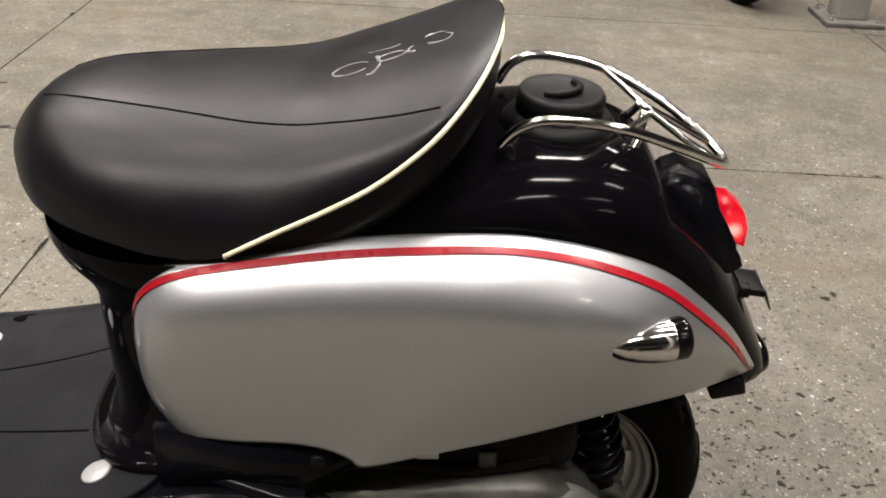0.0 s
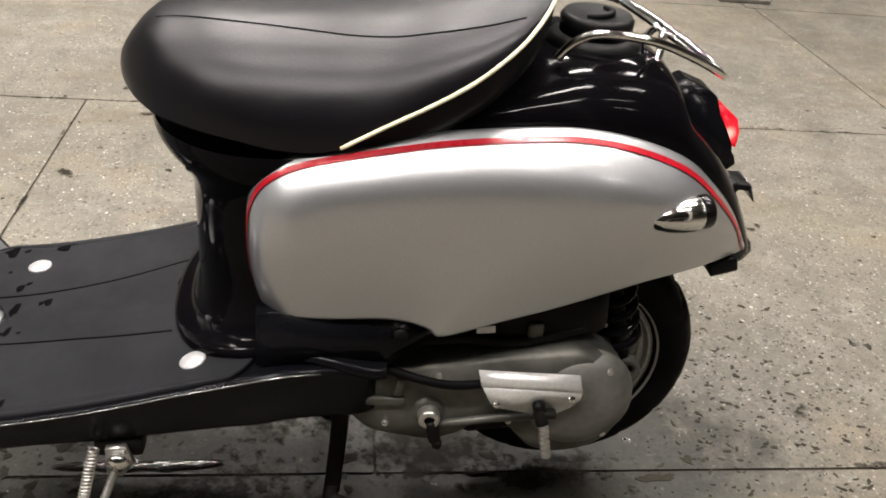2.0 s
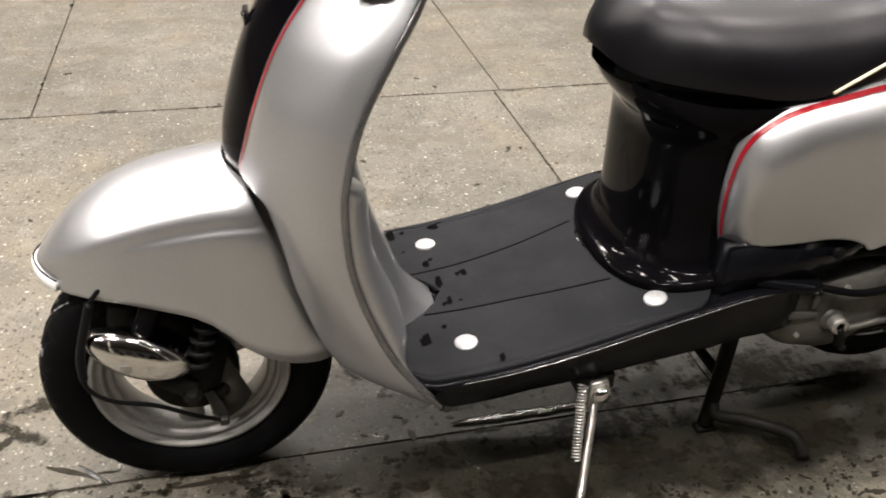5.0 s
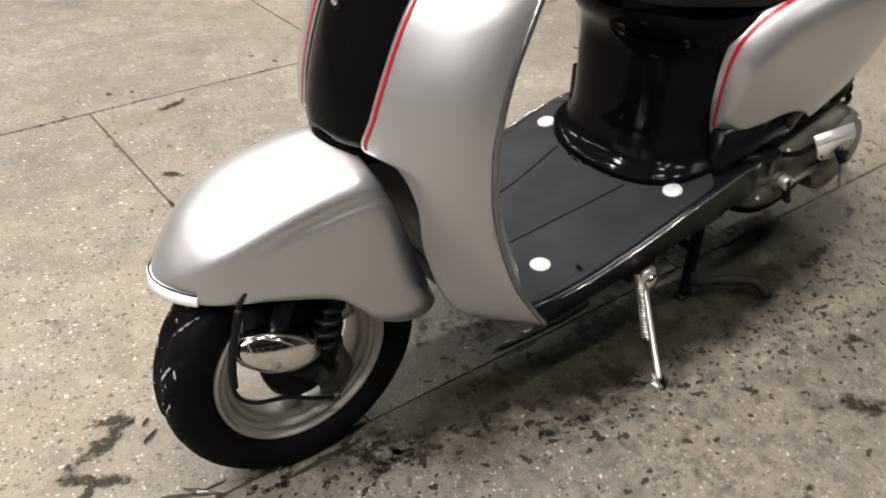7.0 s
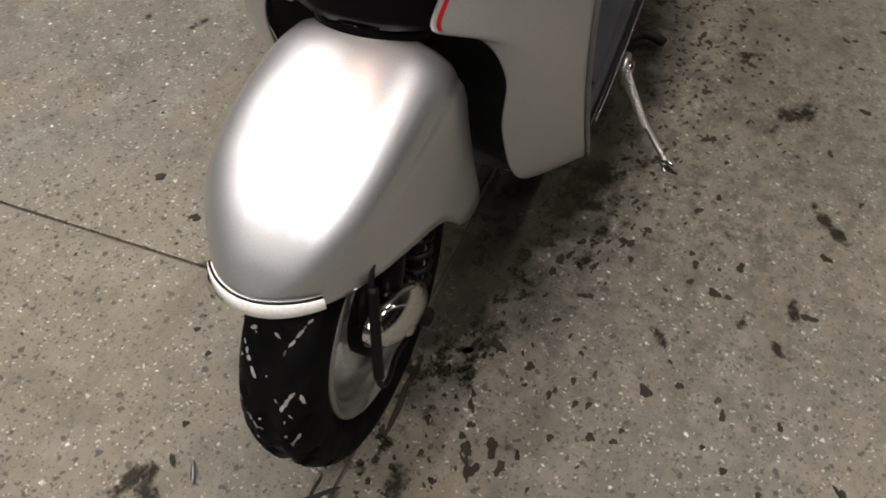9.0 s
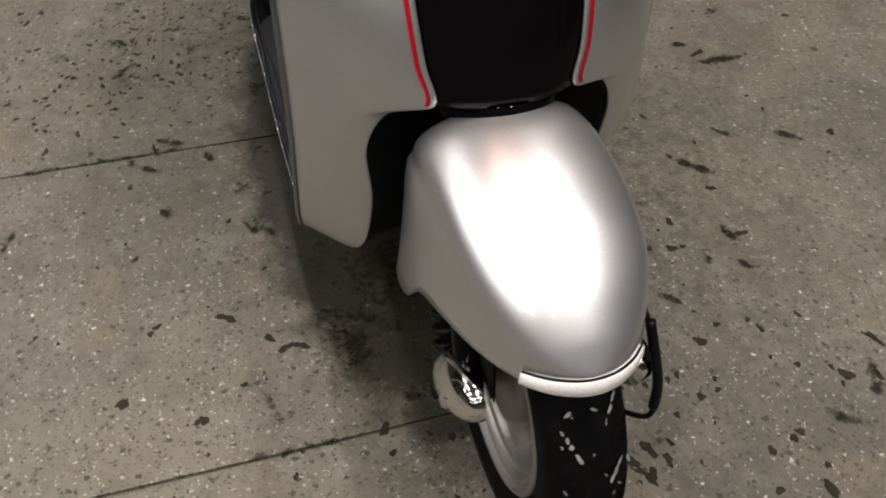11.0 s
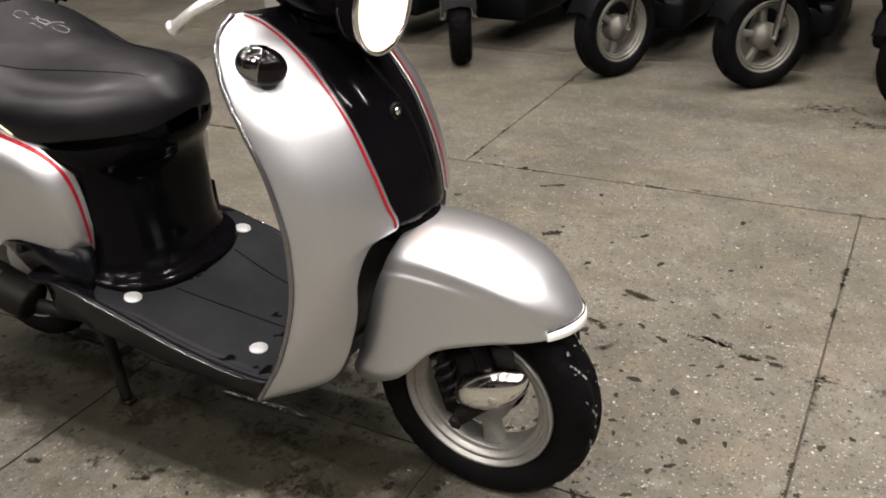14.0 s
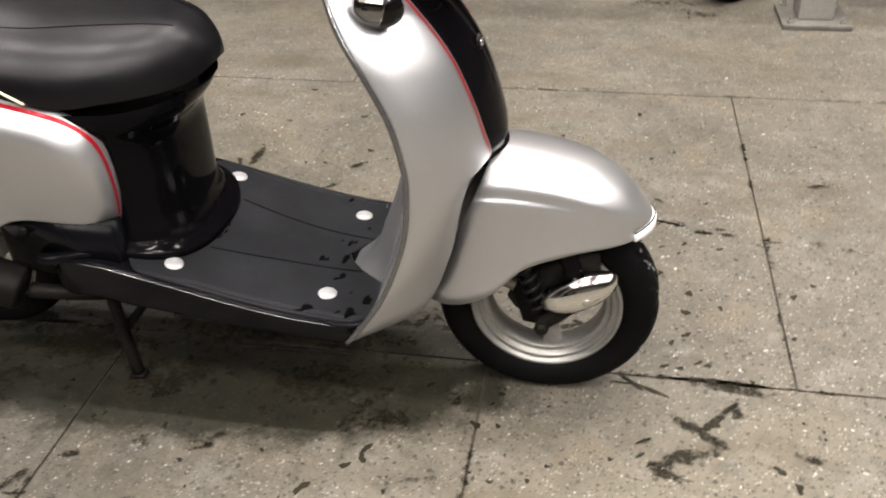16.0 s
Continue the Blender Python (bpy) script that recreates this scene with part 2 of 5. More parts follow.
link(SOAK_AND_SHADE, thin.outputs["Result"], SOAK_AND_SHADE.node_tree.nodes["Principled BSDF"].inputs["Alpha"])


# ---- building helpers ----
def part(name, bm, mat, parent=None, label="", smooth=True, m=None):
    me = bpy.data.meshes.new(name)
    bmesh.ops.recalc_face_normals(bm, faces=bm.faces[:])
    bm.to_mesh(me)
    bm.free()
    me.materials.append(mat)
    if smooth:
        for p in me.polygons:
            p.use_smooth = True
    ob = new(name, me)
    if m is not None:
        ob.matrix_basis = m
    if parent is not None:
        ob.parent = parent
    if label:
        ob["label"] = label
    return ob


def solid(ob, thickness, offset=-1.0):
    mod = ob.modifiers.new("thickness", "SOLIDIFY")
    mod.thickness, mod.offset = thickness, offset
    return ob


def curve(xs, ys):
    """A smooth line through the given stations, as a function."""
    xs, ys = np.array(xs, float), np.array(ys, float)
    if xs[0] > xs[-1]:
        xs, ys = xs[::-1], ys[::-1]
    d = np.diff(ys) / np.diff(xs)
    t = np.zeros_like(ys)
    t[0], t[-1] = d[0], d[-1]
    for k in range(1, len(ys) - 1):
        t[k] = 0.0 if d[k - 1] * d[k] <= 0 else 2 * d[k - 1] * d[k] / (d[k - 1] + d[k])

    def f(x):
        x = min(max(x, xs[0]), xs[-1])
        k = min(int(np.searchsorted(xs, x, "right")) - 1, len(xs) - 2)
        h = xs[k + 1] - xs[k]
        s = (x - xs[k]) / h
        a, b = 2 * s**3 - 3 * s**2 + 1, s**3 - 2 * s**2 + s
        return float(a * ys[k] + b * h * t[k] + (1 - a) * ys[k + 1] + (s**3 - s**2) * h * t[k + 1])

    return f


def grid(rows, ring=False, loop=False, caps=False):
    """A sheet through rows of points; ring closes each row, loop joins the last row to the first."""
    bm = bmesh.new()
    vs = [[bm.verts.new(p) for p in row] for row in rows]
    n, m = len(vs), len(vs[0])
    for i in range(n if loop else n - 1):
        for j in range(m if ring else m - 1):
            quad = (vs[i][j], vs[i][(j + 1) % m], vs[(i + 1) % n][(j + 1) % m], vs[(i + 1) % n][j])
            bm.faces.new(quad)
    if caps:
        bm.faces.new(vs[0])
        bm.faces.new(vs[-1])
    bmesh.ops.remove_doubles(bm, verts=bm.verts[:], dist=1e-5)
    return bm


def smooth_line(points, per=8):
    pts = [Vector(p) for p in points]
    out = []
    for k in range(len(pts) - 1):
        a, b, c, d = pts[max(k - 1, 0)], pts[k], pts[k + 1], pts[min(k + 2, len(pts) - 1)]
        for i in range(per):
            s = i / per
            out.append(0.5 * (2 * b + (c - a) * s + (2 * a - 5 * b + 4 * c - d) * s**2 + (3 * b - a - 3 * c + d) * s**3))
    return out + [pts[-1]]


def tube(points, r, sides=12, per=8, closed=False, flat=1.0):
    """A round bar along a smooth line; r may be a number or a function of the way along."""
    line = smooth_line(points, per) if per > 1 else [Vector(p) for p in points]
    bm = bmesh.new()
    rows, normal = [], None
    for k, p in enumerate(line):
        along = (line[min(k + 1, len(line) - 1)] - line[max(k - 1, 0)]).normalized()
        if normal is None:
            normal = along.orthogonal().normalized()
        normal = (normal - along * normal.dot(along)).normalized()
        side = along.cross(normal)
        rad = r(k / (len(line) - 1)) if callable(r) else r
        rows.append([bm.verts.new(p + rad * (math.cos(a) * normal + flat * math.sin(a) * side)) for a in [2 * math.pi * i / sides for i in range(sides)]])
    for a, b in zip(rows, rows[1:]):
        for i in range(sides):
            bm.faces.new((a[i], a[(i + 1) % sides], b[(i + 1) % sides], b[i]))
    bm.faces.new(rows[0])
    bm.faces.new(rows[-1])
    return bm


def lathe(profile, segs=48, axis="y", centre=(0, 0, 0), closed=True):
    """Turns (radius, along) round an axis through centre."""
    rows = []
    for k in range(segs):
        a = 2 * math.pi * k / segs
        c, s = math.cos(a), math.sin(a)
        row = []
        for r, h in profile:
            p = {"x": (h, r * c, r * s), "y": (r * c, h, r * s), "z": (r * c, r * s, h)}[axis]
            row.append(Vector(p) + Vector(centre))
        rows.append(row)
    return grid(rows, ring=closed, loop=True)


def box(size, centre=(0, 0, 0), bevel=0.004, turn=None, segments=2):
    bm = bmesh.new()
    bmesh.ops.create_cube(bm, size=1.0)
    bmesh.ops.scale(bm, vec=size, verts=bm.verts[:])
    if bevel:
        bmesh.ops.bevel(bm, geom=bm.edges[:], offset=bevel, segments=segments, affect="EDGES", profile=0.5)
    m = Matrix.Translation(centre)
    if turn:
        m = m @ Euler([radians(a) for a in turn]).to_matrix().to_4x4()
    bmesh.ops.transform(bm, matrix=m, verts=bm.verts[:])
    return bm


def joined(*bms):
    out = bmesh.new()
    for b in bms:
        me = bpy.data.meshes.new("joined")
        b.to_mesh(me)
        b.free()
        out.from_mesh(me)
        bpy.data.meshes.remove(me)
    return out


def slab(outline, z0, z1, bevel=0.0):
    """An upright prism on an outline of (x, y)."""
    bm = bmesh.new()
    low = [bm.verts.new((x, y, z0)) for x, y in outline]
    top = [bm.verts.new((x, y, z1)) for x, y in outline]
    bm.faces.new(low[::-1])
    bm.faces.new(top)
    for k in range(len(low)):
        bm.faces.new((low[k], low[(k + 1) % len(low)], top[(k + 1) % len(low)], top[k]))
    if bevel:
        bmesh.ops.bevel(bm, geom=[e for e in bm.edges if e.verts[0].co.z == z1 and e.verts[1].co.z == z1], offset=bevel, segments=2, affect="EDGES")
    return bm


def plate(outline, y0, y1, bevel=0.002):
    """A plate on an outline of (x, z), from y0 to y1."""
    bm = slab(outline, y0, y1, 0)
    for v in bm.verts:
        v.co = (v.co.x, v.co.z, v.co.y)
    if bevel:
        bmesh.ops.bevel(bm, geom=[e for e in bm.edges if abs(e.verts[0].co.y - e.verts[1].co.y) < 1e-6], offset=bevel, segments=2, affect="EDGES")
    return bm


def coil(a, b, r, wire, turns, sides=8):
    """A helical spring between two points."""
    a, b = Vector(a), Vector(b)
    along = (b - a).normalized()
    u = along.orthogonal().normalized()
    w = along.cross(u)
    n = int(turns * 14)
    pts = [a + (b - a) * (k / n) + r * (math.cos(2 * math.pi * turns * k / n) * u + math.sin(2 * math.pi * turns * k / n) * w) for k in range(n + 1)]
    return tube(pts, wire, sides, 1)


def thing(name, label, category, at=(0, 0, 0), group="", kind=""):
    ob = new(name)
    ob.location = at
    ob.empty_display_size = 0.1
    return tagged(ob, label, category, group, kind)


# ---- the garage ----
FLOOR_Z = -0.012
# floor: concrete slabs cast in rows, on a dark bed
floor = part("floor", box((24, 24, 0.1), (0, 0, FLOOR_Z - 0.0545), 0), JOINT, None, "", False)
tagged(floor, "worn speckled concrete garage floor cast in large slabs", "floor", "", "structure")
GAP = 0.003
ROWS_Y = [-11.9, -9.6, -6.9, -4.15, -2.8, -1.41, -0.033, 1.412, 2.8, 4.15, 6.9, 9.6, 11.9]
CUTS = {3: [-3.3, 0.9], 4: [-2.1, -0.085, 1.9], 5: [-3.1, -1.352, 1.9], 6: [-2.3, -0.744, 0.038, 1.82], 7: [-3.2, -1.325, 0.06, 1.88], 8: [-2.4, 1.85]}
slab_specs = []
for r in range(len(ROWS_Y) - 1):
    edges = [-11.9] + CUTS.get(r, [-6.5, -2.2, 2.1, 6.4]) + [11.9]
    for x0, x1 in zip(edges, edges[1:]):
        slab_specs.append((x0 + GAP, x1 - GAP, ROWS_Y[r] + GAP, ROWS_Y[r + 1] - GAP))


def wall(name, size, at):
    ob = part(name, box(size, at, 0), WALL, None, "", False)
    return tagged(ob, "plain painted block wall closing the garage", "wall", "", "structure")


wall("wall_north", (24.4, 0.2, 5.2), (0, 12.1, 2.6))
wall("wall_south", (24.4, 0.2, 5.2), (0, -12.1, 2.6))
wall("wall_east", (0.2, 24.0, 5.2), (12.1, 0, 2.6))
wall("wall_west", (0.2, 24.0, 5.2), (-12.1, 0, 2.6))
ceiling = part("ceiling", box((24.4, 24.4, 0.2), (0, 0, 5.3), 0), CEIL, None, "", False)
tagged(ceiling, "bare concrete garage ceiling", "ceiling", "", "structure")
TUBE_GLOW = glow("lit_fluorescent_tube", (1.0, 0.95, 0.86), 3.0)


def ceiling_light(x, y, watts):
    lamp = thing("ceiling_light", "slim twin-tube fluorescent light under the concrete ceiling", "ceiling light", (x, y, 5.2), "fluorescent lights")
    part("housing", box((1.26, 0.17, 0.06), (0, 0, -0.03), 0.008), WHITE, lamp)
    for s in (-1, 1):
        part("tube", tube([(-0.6, s * 0.045, -0.085), (0.6, s * 0.045, -0.085)], 0.014, 10, 1), TUBE_GLOW, lamp)
    data = bpy.data.lights.new("tube_light", "AREA")
    data.shape, data.size, data.size_y = "RECTANGLE", 1.2, 0.12
    data.energy, data.color = watts, (1.0, 0.928, 0.868)
    lit = new("tube_light", data)
    lit.location = (0, 0, -0.105)
    lit.parent = lamp


# brighter tubes over the near aisle, weak old ones towards the parked machines
LAMP_ROWS = {
    -2.1: (165.0, 215.0, 205.0, 95.0, 20.0),
    0.3: (110.0, 70.0, 145.0, 150.0, 60.0),
    2.8: (120.0, 140.0, 170.0, 170.0, 120.0),
    5.4: (100.0, 120.0, 165.0, 185.0, 105.0),
}
for y, row in LAMP_ROWS.items():
    for x, watts in zip((-6.0, -3.6, -1.2, 1.2, 3.6), row):
        ceiling_light(x, y, watts)
ceiling_light(5.4, -4.8, 40.0)


# ---- the silver and black scooter; its nose points to -x, its middle plane is y = 0 ----
scooter = thing("scooter", "silver and black retro scooter with red pinstripes on its stand", "scooter")
S2 = (-1, 1)

floor_z = curve([-0.62, -0.56, -0.474, -0.35, -0.23, -0.15, -0.08, 0.02], [0.25, 0.254, 0.261, 0.283, 0.314, 0.334, 0.345, 0.335])


# seat
seat_half = curve([-0.292, -0.288, -0.276, -0.256, -0.225, -0.17, -0.1, -0.034, 0.05, 0.1, 0.14, 0.165, 0.185, 0.198, 0.204, 0.207], [0.0, 0.026, 0.055, 0.086, 0.121, 0.157, 0.177, 0.184, 0.187, 0.184, 0.174, 0.158, 0.13, 0.088, 0.045, 0.0])
seat_top = curve([-0.292, -0.287, -0.276, -0.257, -0.236, -0.2, -0.126, -0.03, 0.02, 0.064, 0.126, 0.186, 0.207], [0.652, 0.67, 0.688, 0.709, 0.722, 0.73, 0.735, 0.742, 0.75, 0.765, 0.786, 0.808, 0.815])
seat_low = curve([-0.292, -0.285, -0.274, -0.26, -0.24, -0.2, -0.15, -0.1, -0.065, -0.038, 0.0, 0.02, 0.045, 0.07, 0.094, 0.118, 0.14, 0.162, 0.183, 0.197, 0.207], [0.651, 0.645, 0.638, 0.633, 0.631, 0.631, 0.629, 0.624, 0.624, 0.631, 0.653, 0.665, 0.679, 0.693, 0.708, 0.724, 0.743, 0.764, 0.787, 0.802, 0.811])
seat_x = sorted(set([-0.292 + 0.499 * (1 - math.cos(math.pi * k / 48)) / 2 for k in range(49)]))


def seat_tuck(x):
    return 1.73 if x < -0.06 else 1.73 - 0.16 * min(1, (x + 0.06) / 0.06)


def seat_row(x):
    w, zt, zl = max(seat_half(x), 0.0005), seat_top(x), seat_low(x)
    tuck = seat_tuck(x)
    row = []
    for k in range(45):
        q = -1 + k / 22
        th = abs(q) * tuck
        y = w * (math.sin(th) ** 0.92 if th < math.pi / 2 else 1 - 0.8 * (1 - math.sin(th)))
        row.append((x, math.copysign(y, q), zt - (zt - zl) * ((1 - math.cos(th)) / (1 - math.cos(tuck))) ** 1.12))
    return row


seat = part("seat", grid([seat_row(x) for x in seat_x]), LEATHER, scooter, "padded black vinyl seat with scuff marks")
under = []
for x in [v for v in seat_x if v > -0.272]:
    front = min(1, max(0, (-0.05 - x) / 0.1))
    w, zl = max(seat_half(x) - 0.008 - 0.022 * front, 0.0004), seat_low(x)
    drop = 0.022 + 0.006 * (1 - front) + 0.02 * min(1, max(0, (x + 0.034) / 0.1))
    under.append([(x, -w, zl + 0.006), (x, -w * 0.985, zl - drop * 0.6), (x, -w * 0.93, zl - drop), (x, 0, zl - drop - 0.004), (x, w * 0.93, zl - drop), (x, w * 0.985, zl - drop * 0.6), (x, w, zl + 0.006)])
part("seat_base", grid(under), PLASTIC, seat, "black plastic seat base")
pipe = [(x, s * (seat_half(x) + 0.0005), seat_low(x) + 0.001) for s, xs in ((-1, [-0.034, 0.013, 0.056, 0.1, 0.14, 0.165, 0.185, 0.198, 0.204]), (1, [0.204, 0.198, 0.185, 0.165, 0.14, 0.1, 0.056, 0.013, -0.034])) for x in xs]
part("piping", tube(pipe, 0.0024, 8, 6), CREAM, seat, "cream piping round the back of the seat")


def on_seat(x, y):
    w, zt, zl = seat_half(x), seat_top(x), seat_low(x)
    tuck = seat_tuck(x)
    th = math.asin(min(abs(y) / w, 0.999) ** (1 / 0.92))
    return Vector((x, y, zt - (zt - zl) * ((1 - math.cos(th)) / (1 - math.cos(tuck))) ** 1.12))


seam_y = curve([-0.24, -0.2, -0.1, 0.0, 0.08, 0.13, 0.155], [0.04, 0.058, 0.085, 0.112, 0.137, 0.148, 0.152])
for s in S2:
    pts = []
    for k in range(25):
        x = -0.24 + 0.392 * k / 24
        pts.append(on_seat(x, s * min(seam_y(x), 0.95 * seat_half(x))) + Vector((0, 0, 0.0002)))
    part("seam", tube(pts, 0.0009, 6, 2), WET, seat, "stitched seam")
SCRIBBLE = (
    (0.064, -0.046, 0.022, 0.013, 20, 330), (0.084, -0.05, 0.01, 0.02, 250, 430), (0.102, -0.04, 0.017, 0.008, 160, 500), (0.093, -0.012, 0.02, 0.005, 200, 340),
    (0.122, -0.037, 0.006, 0.008, 90, 300), (0.146, -0.028, 0.015, 0.011, 210, 420), (0.142, -0.014, 0.012, 0.004, 0, 170),
)
rng = random.Random(7)
for cx, cy, a, b, start, end in SCRIBBLE:
    # loops rubbed into the vinyl, broken and uneven
    for lap in range(2):
        pts = []
        for i in range(9):
            d = radians(start + (end - start) * i / 8)
            pts.append(on_seat(cx + a * 0.8 * math.cos(d) + rng.gauss(0, 0.0006), cy + b * math.sin(d) + rng.gauss(0, 0.0006) + 0.0014 * lap) + Vector((0, 0, 0.0003)))
        for k in (0, 3, 5):
            if lap == 0 or rng.random() < 0.5:
                part("scuff", tube(pts[k : k + 4], rng.uniform(0.0003, 0.0007), 5, 3), SCUFF_AND_GLINT, seat, "pale rubbed scratch")

# tail body under and behind the seat
tail_side = curve([-0.12, 0.0, 0.1, 0.2, 0.3, 0.37, 0.42, 0.47, 0.512, 0.535, 0.546], [0.135, 0.15, 0.155, 0.15, 0.141, 0.128, 0.114, 0.093, 0.07, 0.05, 0.02])
tail_line = curve([-0.12, 0.0, 0.09, 0.2, 0.26, 0.318, 0.374, 0.42, 0.47, 0.512, 0.546], [0.6, 0.632, 0.648, 0.654, 0.649, 0.634, 0.609, 0.572, 0.519, 0.455, 0.42])
tail_top = curve([-0.12, 0.1, 0.2, 0.25, 0.3, 0.34, 0.365, 0.385, 0.41, 0.44, 0.47, 0.51, 0.535, 0.546], [0.615, 0.68, 0.705, 0.714, 0.712, 0.703, 0.688, 0.655, 0.628, 0.598, 0.562, 0.5, 0.45, 0.425])
rows = []
for k in range(61):
    x = -0.12 + 0.666 * k / 60
    ys, zs, zt = tail_side(x), tail_line(x), tail_top(x)
    half = [(ys * 0.9, zs - 0.15), (ys, zs - 0.06), (ys, zs - 0.02)]
    for i in range(15):
        a = math.pi / 2 * i / 14
        half.append((ys * math.cos(a) ** 0.75, zs + (zt - zs) * math.sin(a) ** 0.85))
    low = 0.41 if x < 0.15 else (0.465 if x < 0.49 else 0.43)
    rows.append([(x, -y, max(z, low)) for y, z in half] + [(x, y, max(z, low)) for y, z in reversed(half[:-1])])
tail = part("tail_body", grid(rows), BLACK, scooter, "glossy black tail fairing")
solid(tail, 0.003)
part("rear_edge", tube([(0.52, -0.055, 0.437), (0.541, -0.03, 0.428), (0.547, 0, 0.427), (0.541, 0.03, 0.428), (0.52, 0.055, 0.437)], 0.008, 8), BLACK, tail)
for s in S2:
    part("rubber_foot", box((0.04, 0.03, 0.024), (0.487, s * 0.07, 0.43), 0.004, (0, -18, 0)), PLASTIC, tail, "black rubber block")

# fuel filler
filler = part("fuel_filler", lathe([(0.0, 0.69), (0.06, 0.69), (0.058, 0.712), (0.052, 0.72), (0.0, 0.721)], 40, "z", (0.27, -0.012, 0), False), PLASTIC, scooter, "black filler neck behind the seat")
part("fuel_cap", lathe([(0.0, 0.72), (0.044, 0.72), (0.045, 0.738), (0.041, 0.744), (0.038, 0.743), (0.0, 0.743)], 40, "z", (0.27, -0.012, 0), False), PLASTIC, filler, "round black fuel cap")
part("cap_grip", tube([(0.252, -0.03, 0.744), (0.266, -0.034, 0.7455), (0.282, -0.024, 0.746), (0.288, -0.008, 0.7455), (0.284, 0.008, 0.744)], 0.0042, 10), PLASTIC, filler, "curved grip ridge")

# chrome rack
rack = part("luggage_rack", tube([(0.21, -0.085, 0.71), (0.226, -0.09, 0.732), (0.256, -0.09, 0.742), (0.32, -0.084, 0.735), (0.38, -0.066, 0.712), (0.425, -0.04, 0.688), (0.446, -0.018, 0.674), (0.45, 0, 0.671), (0.446, 0.018, 0.674), (0.425, 0.04, 0.688), (0.38, 0.066, 0.712), (0.32, 0.084, 0.735), (0.256, 0.09, 0.742), (0.226, 0.09, 0.732), (0.21, 0.085, 0.71)], 0.0051, 12), CHROME, scooter, "curved chrome tube rack behind the seat")
for s in S2:
    part("rack_bar", tube([(0.325, s * 0.082, 0.733), (0.352, s * 0.03, 0.724), (0.362, s * 0.006, 0.72)], 0.0037, 10), CHROME, rack)
    part("rack_stay", tube([(0.362, s * 0.006, 0.722), (0.4, s * 0.02, 0.7), (0.437, s * 0.024, 0.68)], 0.0037, 10), CHROME, rack)
    part("rack_foot", tube([(0.356, s * 0.012, 0.724), (0.35, s * 0.03, 0.705), (0.34, s * 0.045, 0.69)], 0.005, 10), CHROME, rack)

# tail light
LENS = [(0.449, 0.63), (0.466, 0.628), (0.48, 0.618), (0.487, 0.6), (0.488, 0.578), (0.474, 0.582), (0.461, 0.597), (0.453, 0.613)]
HOUSING = [(0.372, 0.655), (0.382, 0.67), (0.397, 0.677), (0.431, 0.665), (0.438, 0.645), (0.446, 0.623), (0.46, 0.6), (0.475, 0.585), (0.48, 0.573), (0.464, 0.558), (0.43, 0.578), (0.4, 0.598), (0.378, 0.628)]
tail_light = part("tail_light", plate([(x + 0.008, z - 0.014) for x, z in HOUSING], -0.036, 0.036, 0.006), SATIN, scooter, "black tail light housing")
part("tail_lens", plate(LENS, -0.025, 0.025, 0.006), TAIL, tail_light, "lit red tail lens")
part("side_reflector", box((0.008, 0.078, 0.038), (0.428, 0, 0.584), 0.003, (0, -52, 0)), RED_DARK, tail_light, "dark red reflector strip")
plate_holder = part("plate_bracket", joined(box((0.03, 0.045, 0.009), (0.511, 0, 0.52), 0.002, (0, 6, 0)), box((0.014, 0.016, 0.014), (0.502, -0.015, 0.519), 0.003)), PLASTIC, scooter, "black bracket for the licence plate")
part("bracket_tab", box((0.002, 0.045, 0.028), (0.53, 0, 0.511), 0.0008, (0, -24, 0)), EDGE, plate_holder, "bare steel tab")


# silver side panels with pinstripe
UPPER = [(-0.122, 0.14, 0.398), (-0.135, 0.148, 0.46), (-0.138, 0.152, 0.52), (-0.132, 0.157, 0.566), (-0.114, 0.162, 0.596), (-0.075, 0.166, 0.619), (0.0, 0.167, 0.637), (0.09, 0.165, 0.652), (0.2, 0.157, 0.657), (0.26, 0.152, 0.652), (0.318, 0.143, 0.637), (0.374, 0.131, 0.612), (0.42, 0.118, 0.575), (0.47, 0.096, 0.522), (0.513, 0.073, 0.458)]
LOWER = [(-0.118, 0.147, 0.398), (-0.11, 0.165, 0.405), (-0.098, 0.18, 0.411), (-0.08, 0.187, 0.413), (-0.04, 0.191, 0.414), (0.0, 0.192, 0.416), (0.03, 0.194, 0.417), (0.058, 0.196, 0.413), (0.078, 0.198, 0.405), (0.094, 0.199, 0.396), (0.15, 0.196, 0.412), (0.25, 0.184, 0.437), (0.35, 0.158, 0.455), (0.43, 0.122, 0.454), (0.508, 0.074, 0.45)]


def panel_point(u, l, s, n, k, across):
    p = u.lerp(l, across)
    front = max(0.0, 1 - k / (0.36 * n))
    full = min(1, 3.2 * k / n) * min(1, 2.0 * (n - k) / n)
    round_top = (1 - (1 - min(across / (0.24 + 0.36 * front), 1)) ** 2) ** (0.8 + 0.1 * front)
    fall = max(0.0, (across - 0.3) / 0.7) ** 1.7
    widest = max(u.y, l.y) + 0.02 * full
    y = u.y + (widest - u.y) * round_top
    p.y = y + (l.y - y) * fall
    return Vector((p.x, s * p.y, p.z))


